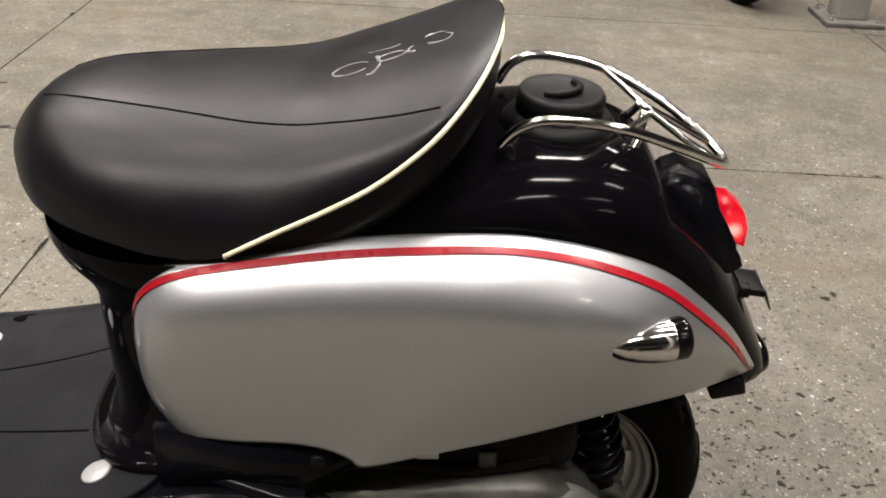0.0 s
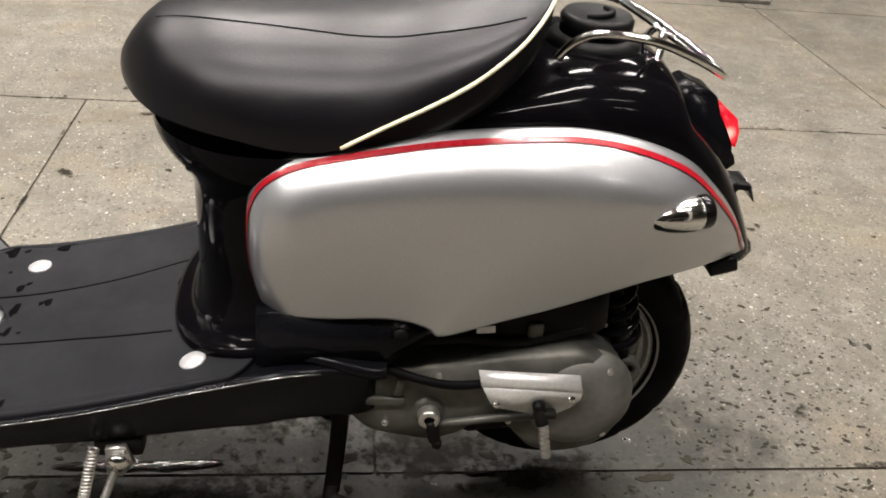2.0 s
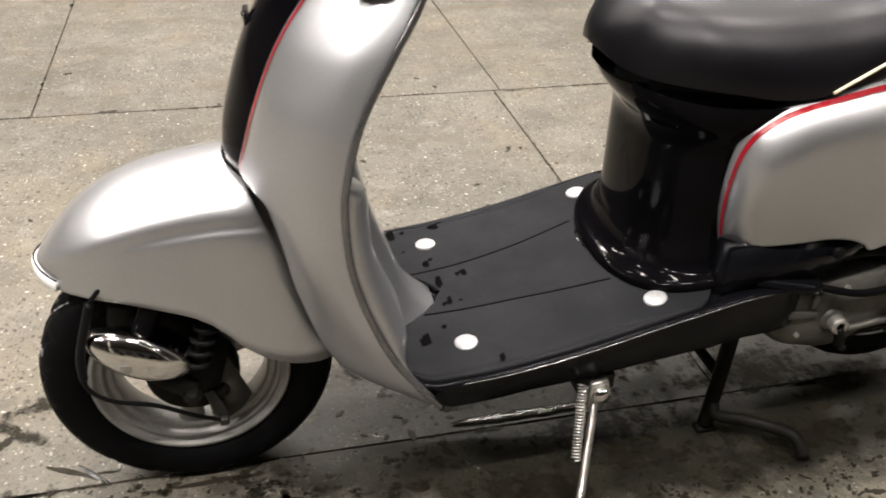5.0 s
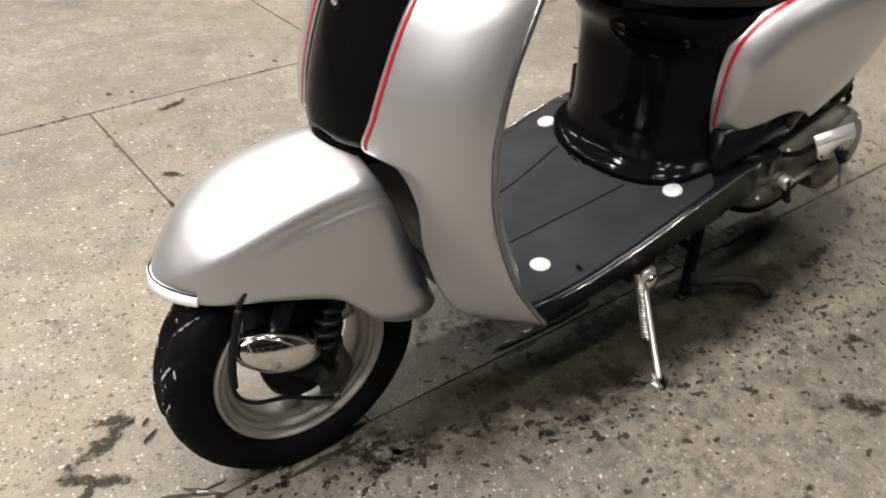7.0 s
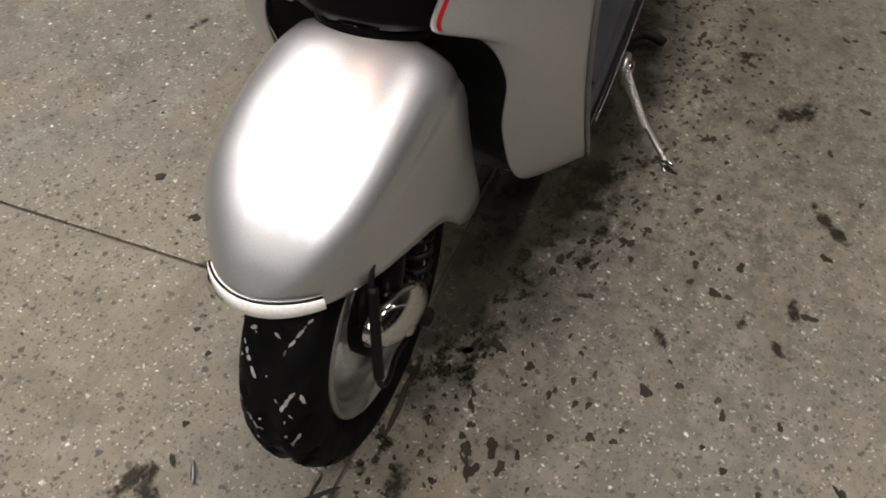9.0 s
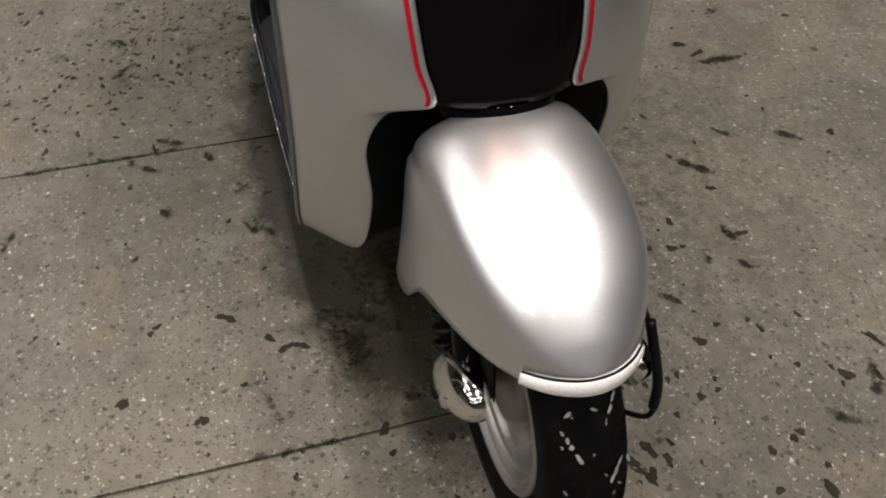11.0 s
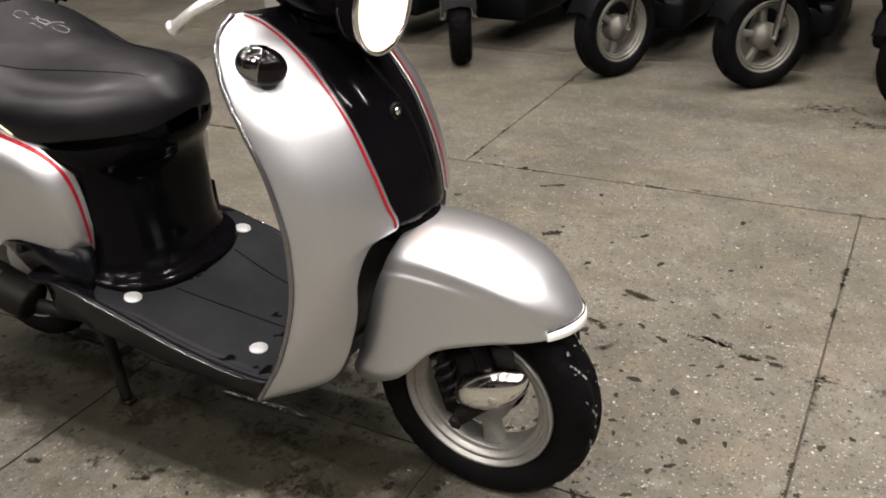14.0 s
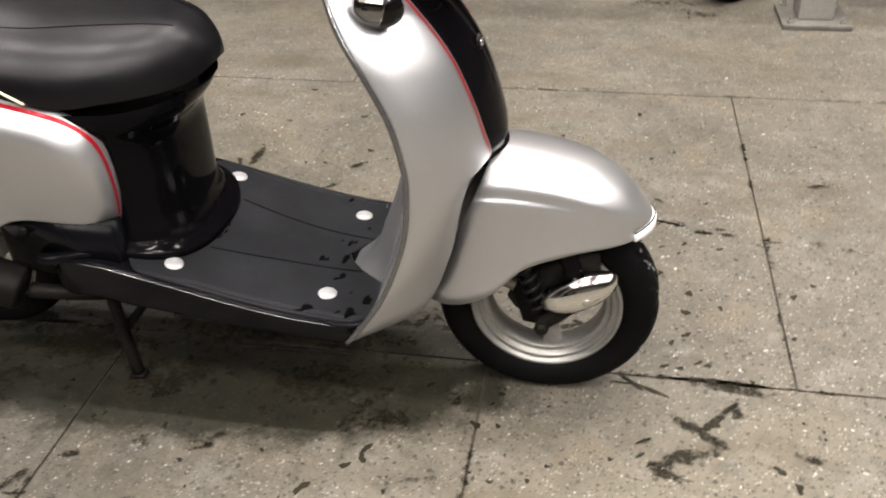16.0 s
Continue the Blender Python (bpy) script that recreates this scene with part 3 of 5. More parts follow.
def side_panel(s):
    up, low = smooth_line(UPPER, 6), smooth_line(LOWER, 6)
    n = len(up) - 1
    steps = [0, 0.004, 0.01, 0.018, 0.03, 0.05, 0.08, 0.12, 0.17, 0.23, 0.3, 0.4, 0.5, 0.6, 0.7, 0.8, 0.87, 0.92, 0.96, 0.985, 1]
    panel = part("side_panel", grid([[panel_point(u, l, s, n, k, a) for a in steps] for k, (u, l) in enumerate(zip(up, low))]), SILVER, scooter, "silver side panel with a red pinstripe")
    solid(panel, 0.003)
    rows = []
    for k, (u, l) in enumerate(zip(up, low)):
        if k < 3:
            continue
        span = max((u - l).length, 0.02)
        row = []
        for d in (0.0062, 0.0075, 0.009, 0.0105):
            p = panel_point(u, l, s, n, k, min(d / span, 0.6))
            q = panel_point(u, l, s, n, k, min((d + 0.002) / span, 0.62))
            e = (q - p).normalized()
            along = (up[min(k + 1, n)] - up[k - 1]).normalized()
            out = e.cross(Vector((along.x, s * along.y, along.z)))
            if out.y * s + out.z * 0.5 < 0:
                out = -out
            row.append(p + out.normalized() * 0.0015)
        rows.append(row)
    part("pinstripe", grid(rows), STRIPE, panel, "red painted pinstripe")
    return panel


def turn_signal(s, at, turn, lens_at, length=0.062, r=0.028):
    m = pose(*at, *turn)
    body = part("turn_signal", lathe([(0.0, -length), (r * 0.28, -length * 0.95), (r * 0.58, -length * 0.78), (r * 0.84, -length * 0.5), (r * 0.96, -length * 0.2), (r, 0.0), (r, 0.006), (0.0, 0.006)], 32, "x", (0, 0, 0), False), CHROME, scooter, "chrome bullet turn signal with a dark lens", True, m)
    part("lens", lathe([(r * 1.01, 0.002), (r * 1.01, 0.013), (r * 0.96, 0.016), (r * 0.8, 0.0185), (r * 0.35, 0.02), (0.0, 0.0205)], 32, "x", (0, 0, 0), False), SMOKE, body, "dark smoked lens")
    gasket = part("gasket", lathe([(0.0, -length * 1.06), (r * 0.32, -length), (r * 0.64, -length * 0.8), (r * 0.92, -length * 0.5), (r * 1.05, -length * 0.2), (r * 1.08, 0.002), (0.0, 0.002)], 32, "x", (0, 0, 0), False), PLASTIC, body, "black rubber gasket")
    gasket.matrix_basis = Matrix.Translation(lens_at)
    return body


def shield_signal(s):
    """Oval chrome dome sunk in the leg shield, its front part a dark lens."""
    axis = Vector((-0.87, -s * 0.38, -0.3)).normalized()
    m = Matrix.Translation((-0.62, s * 0.166, 0.8)) @ axis.to_track_quat("X", "Z").to_matrix().to_4x4()
    half, r, cut = 0.038, 0.0285, 0.003

    def dome(lo, hi, grow):
        return [(grow * r * math.sqrt(max(0.0, 1 - (lo + (hi - lo) * k / 14) ** 2)), half * (lo + (hi - lo) * k / 14)) for k in range(15)]

    body = part("turn_signal", lathe(dome(-1, cut / half, 1.0) + [(0.0, cut)], 36, "x", (0, 0, 0), False), DARK_CHROME, scooter, "oval dark chrome turn signal with a dark lens", True, m)
    part("lens", lathe([(0.0, cut - 0.004)] + dome(cut / half - 0.08, 0.98, 0.97) + [(0.0, half * 0.98)], 36, "x", (0, 0, 0), False), SMOKE, body, "dark smoked lens")
    return body


for s in S2:
    side_panel(s)
    turn_signal(s, (0.377, s * 0.18, 0.567), (0, -4.5, -s * 12), (-0.003, -s * 0.005, -0.003), 0.058, 0.0205)

# body column below the seat: a ringed foot, a plain shaft and a flared lip under the seat
foot_ring = curve([-0.006, 0.003, 0.0075, 0.0105, 0.0125, 0.015, 0.02, 0.029, 0.045, 0.07, 0.4], [0.036, 0.0365, 0.0355, 0.0325, 0.027, 0.0205, 0.0135, 0.0075, 0.003, 0.0, 0.0])
lip = curve([0.3, 0.525, 0.545, 0.562, 0.575, 0.586, 0.604, 0.612], [0.0, 0.0, 0.005, 0.016, 0.028, 0.036, 0.042, 0.041])
rows = []
for k in range(52):
    h = -0.006 + 0.326 * (k / 51) ** 1.45
    row = []
    for i in range(49):
        a = -math.pi / 2 + math.pi * i / 48
        c, t = abs(math.cos(a)), math.sin(a)
        z = floor_z(-0.105 - 0.108 * c) + h
        x = -0.105 - (0.108 + foot_ring(h)) * c ** 0.78 - lip(z) * c ** 1.3
        row.append((x, (0.148 + 0.003 * min(1.0, max(0.0, (z - 0.42) / 0.05)) + foot_ring(h) * 0.75 + lip(z) * 0.55) * math.copysign(abs(t) ** 0.84, t), min(z, 0.613)))
    rows.append([(0.0, row[0][1], row[0][2])] + row + [(0.0, row[-1][1], row[-1][2])])
column = part("body_column", grid(rows), BLACK, scooter, "glossy black body column under the seat")
for k in range(11):
    # beads of water along the foot of the column
    a = 0.3 + 0.12 * k
    bead = [(-0.105 - (0.147 + 0.003 * math.sin(5 * k)) * math.sin(a + d), 0.177 * math.cos(a + d) + 0.003) for d in (0.0, 0.03 + 0.02 * (k % 3), 0.06 + 0.02 * (k % 2))]
    part("water_bead", tube([(x, y, floor_z(x) + 0.004) for x, y in bead], lambda f: 0.0016 * math.sin(math.pi * (0.12 + 0.76 * f)), 8, 4), SMOKE, column, "bead of water")
SKIRT = [(-0.175, 0.13), (-0.155, 0.149), (-0.125, 0.165), (-0.09, 0.18), (-0.055, 0.189), (-0.02, 0.197), (0.012, 0.203), (0.03, 0.2), (0.03, 0.12), (-0.15, 0.1)]
for s in S2:
    # glossy shoulder that runs back from the foot to the rear of the footboard
    rows = []
    for x, y in [(p.x, p.y) for p in smooth_line([(x, y, 0) for x, y in SKIRT[:8]], 5)]:
        z = floor_z(x)
        inner = 0.125 if x > -0.15 else 0.1 + 0.025 * (x + 0.175) / 0.025
        rows.append([(x, s * (y + d), z + e) for d, e in ((-0.004, -0.008), (0.001, 0.0), (0.0015, 0.004), (-0.001, 0.0085), (-0.005, 0.0105), (-0.012, 0.0115))] + [(x, s * ((y - 0.012) * (1 - f) + inner * f), z + 0.0115 + 0.012 * f * f) for f in (0.35, 0.7, 1.0)])
    part("foot_shoulder", grid(rows), SATIN, column, "glossy black shoulder at the column foot")
    for x, z in ((-0.2, 0.574), (-0.12, 0.585)):
        part("lip_bolt", lathe([(0.0, 0.0), (0.0045, 0.0), (0.006, 0.0025 * s), (0.006, 0.006 * s)][::-1], 14, "y", (x, s * (0.155 if x > -0.15 else 0.118), z), False), PLASTIC, column, "small black bolt")
part("seat_rail", tube([(-0.03, -0.145, 0.622), (-0.12, -0.14, 0.614), (-0.2, -0.095, 0.613), (-0.23, 0, 0.614), (-0.2, 0.095, 0.613), (-0.12, 0.14, 0.614), (-0.03, 0.145, 0.622)], 0.009, 10), PLASTIC, column)
pan = [-0.235 + 0.285 * k / 19 for k in range(20)]
part("seat_pan", slab([(x, -max(0.02, min(0.15, seat_half(x) - 0.022))) for x in pan] + [(x, max(0.02, min(0.15, seat_half(x) - 0.022))) for x in reversed(pan)], 0.596, 0.64), PLASTIC, column, "dark pan between seat and column")

# lower black cover beneath each side panel
LOW_COVER = [(-0.13, 0.3), (-0.128, 0.415), (-0.06, 0.42), (0.0, 0.422), (0.05, 0.422), (0.085, 0.412), (0.098, 0.396), (0.07, 0.368), (0.035, 0.345), (0.0, 0.325), (-0.04, 0.308), (-0.08, 0.3)]
for s in S2:
    cover = part("lower_cover", plate(LOW_COVER, s * 0.15, s * 0.187, 0.006), SATIN, scooter, "black lower body cover")
    part("cover_bolt", lathe([(0, 0), (0.009, 0), (0.009, 0.004), (0.006, 0.007), (0, 0.007)], 16, "y", (0.045, s * 0.187 + (0 if s > 0 else -0.007), 0.392), False), PLASTIC, cover, "dark bolt")

# footboard
foot_half = curve([-0.6, -0.53, -0.3, -0.14, -0.06, 0.0, 0.02], [0.15, 0.206, 0.211, 0.212, 0.203, 0.19, 0.18])
rows = []
for k in range(41):
    x = -0.6 + 0.62 * k / 40
    z, w, deep = floor_z(x), foot_half(x), min(1.0, max(0.0, (x + 0.585) / 0.07)) * (1 + 0.7 * min(1.0, max(0.0, (x + 0.4) / 0.28)))
    half = [(0.0, z - 0.004), (w - 0.02, z - 0.004), (w - 0.014, z - 0.003), (w - 0.004, z - 0.001), (w, z - 0.005), (w - 0.001, z - 0.01), (w - 0.006, z - 0.01 - 0.01 * deep), (w - 0.008, z - 0.01 - 0.04 * deep), (w - 0.014, z - 0.011 - 0.045 * deep), (w - 0.1, z - 0.012 - 0.054 * deep)]
    rows.append([(x, -y, q) for y, q in reversed(half)] + [(x, y, q) for y, q in half[1:]])
board = part("footboard", grid(rows, True, False, True), SATIN, scooter, "glossy black footboard with a rubber mat")
for s in S2:
    # polished bead along the rim of the footboard
    part("rim_bead", tube([(x, s * (foot_half(x) + 0.0004), floor_z(x) - 0.0045) for x in [-0.5 + 0.05 * k for k in range(10)]], 0.0013, 6, 3), EDGE, board, "thin polished rim")

# rubber mat: outline with a notch for the tunnel and an arc for the column
def mat_span(x):
    inner = 0.0
    if x < -0.487:
        inner = 0.082 * ((-0.487 - x) / 0.083) ** 0.6
    if x > -0.247:
        inner = max(inner, 0.172 * math.sqrt(max(0.0, 1 - ((-0.105 - x) / 0.142) ** 2)))
    outer = foot_half(x) - 0.009
    if x > -0.17:
        outer -= 0.045 * ((x + 0.17) / 0.045) ** 2.2
    if x < -0.562:
        outer -= 0.009 * ((-0.562 - x) / 0.01) ** 2
    return inner, max(outer, inner + 0.001)


def mat_bm(s):
    rows = []
    xs = [-0.572 + 0.442 * k / 90 for k in range(91)]
    for x in xs:
        a, b = mat_span(x)
        z = floor_z(x)
        row = [(x, s * a, z + (0.003 if a == 0 else -0.002))]
        for q in (0.0, 0.03, 0.25, 0.5, 0.75, 0.9, 0.935, 0.945, 0.955, 0.965, 1.0):
            dip = 0.0025 if q in (0.945, 0.955) else 0
            row.append((x, s * (a + (b - a) * q), z + 0.003 - dip))
        row.append((x, s * b, z - 0.002))
        rows.append(row)
    return grid(rows)


mat_sheet = joined(mat_bm(-1), mat_bm(1))
bmesh.ops.remove_doubles(mat_sheet, verts=mat_sheet.verts[:], dist=2e-5)
mat = part("floor_mat", mat_sheet, MAT, board, "black rubber floor mat")
for s in S2:
    seam = [(x, s * curve([-0.54, -0.4, -0.23], [0.052, 0.062, 0.088])(x), floor_z(x) + 0.0025) for x in [-0.52 + 0.025 * k for k in range(12)]]
    part("mat_groove", tube(seam, 0.0017, 6, 2), WET, mat, "dark groove")
    for x, y in ((-0.477, 0.132), (-0.208, 0.158)):
        disc = lathe([(0.0, 0.0025), (0.0148, 0.0025), (0.0166, 0.0012), (0.0168, -0.001), (0.0, -0.001)], 32, "z", (0, 0, 0), False)
        slope = math.degrees(math.atan((floor_z(x + 0.01) - floor_z(x - 0.01)) / 0.02))
        part("mat_disc", disc, DISC, mat, "pale metal disc set in the mat", True, pose(x, s * y, floor_z(x) + 0.003, 0, -slope, 0))
rng = random.Random(3)
for k in range(30):
    x, s = rng.uniform(-0.56, -0.43) if k < 30 else rng.uniform(-0.43, -0.24), rng.choice(S2)
    a, b = mat_span(x)
    y = s * rng.uniform(a + 0.012, b - 0.015)
    r = rng.choice((0.0025, 0.0035, 0.006, 0.009))
    if abs(abs(y) - 0.132) < 0.03 and abs(x + 0.477) < 0.03:
        continue
    drop = [(r * rng.uniform(0.6, 1.3) * math.cos(2 * math.pi * i / 9) * 1.6, r * rng.uniform(0.6, 1.3) * math.sin(2 * math.pi * i / 9)) for i in range(9)]
    part("water_spot", slab(drop, 0, 0.0006), WET, mat, "wet smudge", False, pose(x, y, floor_z(x) + 0.0028, 0, 0, rng.uniform(0, 90)))

# leg shield: two silver wings with a steel rim
RIM = [(-0.545, 0.12, 0.857), (-0.543, 0.155, 0.835), (-0.556, 0.18, 0.802), (-0.575, 0.195, 0.76), (-0.605, 0.205, 0.71), (-0.637, 0.21, 0.645), (-0.654, 0.212, 0.575), (-0.657, 0.212, 0.53), (-0.652, 0.212, 0.465), (-0.635, 0.212, 0.4), (-0.602, 0.212, 0.32), (-0.565, 0.21, 0.262), (-0.532, 0.206, 0.216)]
INNER = [(-0.545, 0.105, 0.858), (-0.578, 0.092, 0.842), (-0.628, 0.09, 0.806), (-0.672, 0.09, 0.757), (-0.711, 0.09, 0.699), (-0.739, 0.088, 0.634), (-0.757, 0.083, 0.575), (-0.765, 0.076, 0.531), (-0.742, 0.12, 0.516), (-0.724, 0.142, 0.462), (-0.704, 0.136, 0.37), (-0.655, 0.148, 0.262), (-0.55, 0.19, 0.216)]


def wing_point(i, o, s, across, k, n):
    p = i.lerp(o, across)
    swell = 0.022 * min(1, 3 * k / n) * min(1, 2.5 * (n - k) / n) * (1 - abs(2 * across - 1) ** 2.4)
    p += Vector((-0.62, 0.75, 0.1)) * swell
    return Vector((p.x, s * p.y, p.z))


def shield_wing(s):
    inner, rim = smooth_line(INNER, 6), smooth_line(RIM, 6)
    n = len(rim) - 1
    steps = [0, 0.02, 0.05, 0.1, 0.17, 0.25, 0.35, 0.45, 0.55, 0.65, 0.75, 0.83, 0.9, 0.95, 0.98, 1]
    wing = part("leg_shield", grid([[wing_point(i, o, s, a, k, n) for a in steps] for k, (i, o) in enumerate(zip(inner, rim))]), SILVER, scooter, "silver leg shield wing with a red pinstripe")
    solid(wing, 0.003)
    part("shield_rim", tube([(p.x + 0.003, s * (p.y + 0.001), p.z) for p in rim], 0.0044, 10, 1), EDGE, wing, "dark grey edge trim")
    rows = []
    for k, (i, o) in enumerate(zip(inner, rim)):
        if not 2 <= k <= 42:
            continue
        span = max((i - o).length, 0.03)
        rows.append([wing_point(i, o, s, d / span, k, n) + Vector((-0.0012, -s * 0.0004, 0.0004)) for d in (0.0055, 0.0067, 0.0081, 0.0093)])
    part("pinstripe", grid(rows), STRIPE, wing, "red painted pinstripe")
    return wing


for s in S2:
    shield_wing(s)
    shield_signal(s)

# black front cover between the wings
cover_x = curve([0.53, 0.549, 0.633, 0.697, 0.757, 0.806, 0.842, 0.86], [-0.788, -0.787, -0.767, -0.741, -0.7, -0.658, -0.616, -0.58])
inner_line = smooth_line(INNER, 8)[:57]
edge_x = curve([p.z for p in inner_line][::-1], [p.x for p in inner_line][::-1])
edge_y = curve([p.z for p in inner_line][::-1], [p.y for p in inner_line][::-1])
rows = []
for k in range(34):
    z = 0.53 + 0.327 * k / 33
    row = []
    for i in range(33):
        q = -1 + i / 16
        row.append((edge_x(z) + 0.004 + (cover_x(z) - edge_x(z)) * (1 - abs(q) ** 2.2), q * edge_y(z), z))
    rows.append(row)
nose = part("front_cover", grid(rows), BLACK, scooter, "glossy black front cover")
solid(nose, 0.003)
part("horn_recess", lathe([(0.0, 0.0), (0.008, 0.0), (0.01, -0.003), (0.013, -0.002), (0.013, 0.004)], 28, "x", (cover_x(0.697) + 0.001, 0.014, 0.697), False), PLASTIC, nose, "round black boss")
part("cover_screw", lathe([(0.0, -0.006), (0.006, -0.005), (0.008, 0.0), (0.0, 0.0)], 18, "x", (cover_x(0.697) + 0.001, 0.014, 0.697), False), CHROME, nose, "small chrome screw")

# dark wheel well behind the fender
rows = []
for p in smooth_line(INNER, 6)[42:]:
    rows.append([(p.x + 0.012 + 0.03 * (1 - abs(q) ** 2), q * (p.y - 0.002), p.z) for q in [-1 + i / 8 for i in range(17)]])
well = part("wheel_well", grid(rows), PLASTIC, scooter, "black plastic wheel well liner")
part("steering_collar", lathe([(0.05, 0.49), (0.07, 0.497), (0.076, 0.512), (0.074, 0.527), (0.066, 0.534), (0.05, 0.536)], 40, "z", (-0.712, 0, 0), False), BLACK, scooter, "black collar over the fender")

# inner leg shield with the steering column cover and tunnel
rim_z = [p.z for p in smooth_line(RIM, 8)]
rim_pts = smooth_line(RIM, 8)
rim_x = curve(rim_z[::-1][::4], [p.x for p in rim_pts][::-1][::4])
rim_y = curve(rim_z[::-1][::4], [p.y for p in rim_pts][::-1][::4])
col_x = curve([0.235, 0.25, 0.262, 0.3, 0.364, 0.403, 0.45, 0.533, 0.58, 0.624, 0.665, 0.7, 0.8, 0.85], [-0.468, -0.488, -0.508, -0.542, -0.567, -0.582, -0.597, -0.613, -0.61, -0.601, -0.587, -0.58, -0.56, -0.55])
lump_edge = curve([0.2, 0.3, 0.42, 0.5, 0.535, 0.555, 0.57, 0.9], [0.06, 0.068, 0.08, 0.102, 0.13, 0.165, 0.26, 1.2])
rows = []
for k in range(56):
    z = 0.236 + 0.6 * k / 55
    ex, ey = rim_x(z) + 0.008, rim_y(z) - 0.004
    wide = 0.052 + 0.012 * max(0, (0.4 - z) / 0.16) ** 1.5
    row = []
    for i in range(65):
        y = ey * (-1 + i / 32)
        bell = 1 / (1 + (abs(y) / wide) ** 5)
        x = ex + (col_x(z) - ex) * bell
        # knee box, deeper on the kick-start side
        box_up = 1 / (1 + math.exp(min(60, (lump_edge(z) - abs(y)) * 120)))
        low = min(1.0, max(0.0, (z - 0.27) / 0.06))
        x += (0.03 if y < 0 else 0.009) * box_up * (1 - min(1, abs(y) / ey) ** 12) * low * low * (3 - 2 * low)
        # the foot of the sheet steps forward to the edge of the mat
        foot = max(0.0, (0.34 - z) / 0.1)
        x -= 0.045 * min(1, foot) ** 1.3 * (1 - min(1, abs(y) / ey) ** 5) * (1 - bell)
        row.append((x, y, z))
    rows.append(row)
inner_shield = part("inner_shield", grid(rows), SILVER, scooter, "silver inner leg shield with a moulded column cover")
solid(inner_shield, 0.003, 1.0)
sill = [[(x, y, floor_z(x) + (0.0015 if abs(y) < w - 0.001 else -0.003)) for y in [w * q / 12 for q in range(-12, 13)]] for x, w in [(-0.635 + 0.008 * k, 0.15 + 0.0055 * k) for k in range(9)]]
part("shield_sill", grid(sill), SILVER, inner_shield, "silver ledge in front of the mat")
part("bag_hook", tube([(-0.592, 0.0, 0.655), (-0.578, 0.0, 0.645), (-0.566, 0.002, 0.645), (-0.558, 0.004, 0.655), (-0.553, 0.005, 0.672)], 0.0035, 8), DULL_CHROME, inner_shield, "steel bag hook")
part("ignition_lock", joined(lathe([(0.0, 0.0), (0.026, 0.0), (0.024, 0.03), (0.016, 0.04), (0.0, 0.04)], 24, "x", (-0.605, -0.045, 0.715), False), box((0.07, 0.09, 0.05), (-0.592, -0.065, 0.755), 0.006, (20, 30, 0)), box((0.035, 0.045, 0.04), (-0.602, -0.07, 0.722), 0.004, (35, 25, 10)), box((0.022, 0.03, 0.022), (-0.606, -0.085, 0.69), 0.003, (10, 20, 0))), PLASTIC, inner_shield, "black ignition lock housing")
for s in S2:
    part("shield_screw", lathe([(0, 0), (0.0035, 0), (0.0025, 0.002), (0, 0.0025)], 14, "x", (-0.585, s * 0.075, 0.42), False), CHROME, inner_shield, "chrome screw")

# front fender
FN, FR = -1.036, -0.767
fend_top = curve([-1.036, -1.03, -1.013, -0.976, -0.92, -0.85, -0.8, -0.767], [0.395, 0.404, 0.427, 0.463, 0.494, 0.513, 0.52, 0.522])
fend_sh = curve([-1.036, -1.015, -0.985, -0.935, -0.87, -0.81, -0.76, -0.7], [0.393, 0.402, 0.42, 0.446, 0.467, 0.473, 0.468, 0.46])
fend_low = curve([-1.036, -1.0, -0.938, -0.871, -0.83, -0.8, -0.775, -0.748, -0.71, -0.67, -0.64], [0.376, 0.3735, 0.37, 0.354, 0.337, 0.309, 0.28, 0.26, 0.245, 0.241, 0.243])


def fend_half(x):
    r = min(max((-0.75 - x) / 0.286, 0.0), 1.0)
    return max(0.116 * math.sqrt(max(1 - r**2.6, 0.0)), 0.0008)


def fender_x(x, z):
    u = min(max((x + 0.95) / 0.183, 0.0), 1.0)
    return x + u * u * (3 - 2 * u) * max(0.0, 0.528 - z) * 0.42


def fender_row(x):
    w, zt, zs = fend_half(x), fend_top(x), fend_sh(x)
    ledge = min(1.0, max(0.0, (x + 0.99) / 0.17))
    ledge = 0.0042 * ledge * ledge * (3 - 2 * ledge)
    crown = w * 0.97 - 0.011 * ledge / 0.0042
    half = []
    for i in range(17):
        a = math.pi / 2 * i / 16
        half.append((crown * math.sin(a) ** 0.97, zs + (zt - zs) * math.cos(a) ** 1.02))
    # rolled shoulder, a narrow ledge below it, then the flaring side
    half += [(crown + 0.0005, zs - 0.005), (crown + 0.001 + 0.15 * ledge, zs - 0.0085), (crown + 0.001 + 0.5 * ledge, zs - 0.011), (crown + 0.001 + 0.95 * ledge, zs - 0.0135), (crown + 0.0015 + 1.2 * ledge, zs - 0.018)]
    y0, z0 = crown + 0.0015 + 1.2 * ledge, zs - 0.018
    zb = fend_low(fender_x(x, 0.3))
    for _ in range(4):
        zb = min(fend_low(fender_x(x, zb)), zs - 0.004)
    for i in range(1, 9):
        f = i / 8
        half.append((y0 + max(0.002, 1.015 * w - y0) * f**0.9, z0 * (1 - f) + min(zb, z0 - 0.004) * f))
    pull = 0.62 * max(0.0, (x + 0.88) / 0.113) ** 2 + 0.6 * max(0.0, (x + 0.803) / 0.036) ** 2
    pts = [(-y, z) for y, z in reversed(half)] + list(half[1:])
    return [(fender_x(x, z), y * (1 - 0.2 * pull * min(1, abs(y) / w) * min(1.25, max(0.35, 0.35 + 5.5 * (0.43 - z)))), z) for y, z in pts]


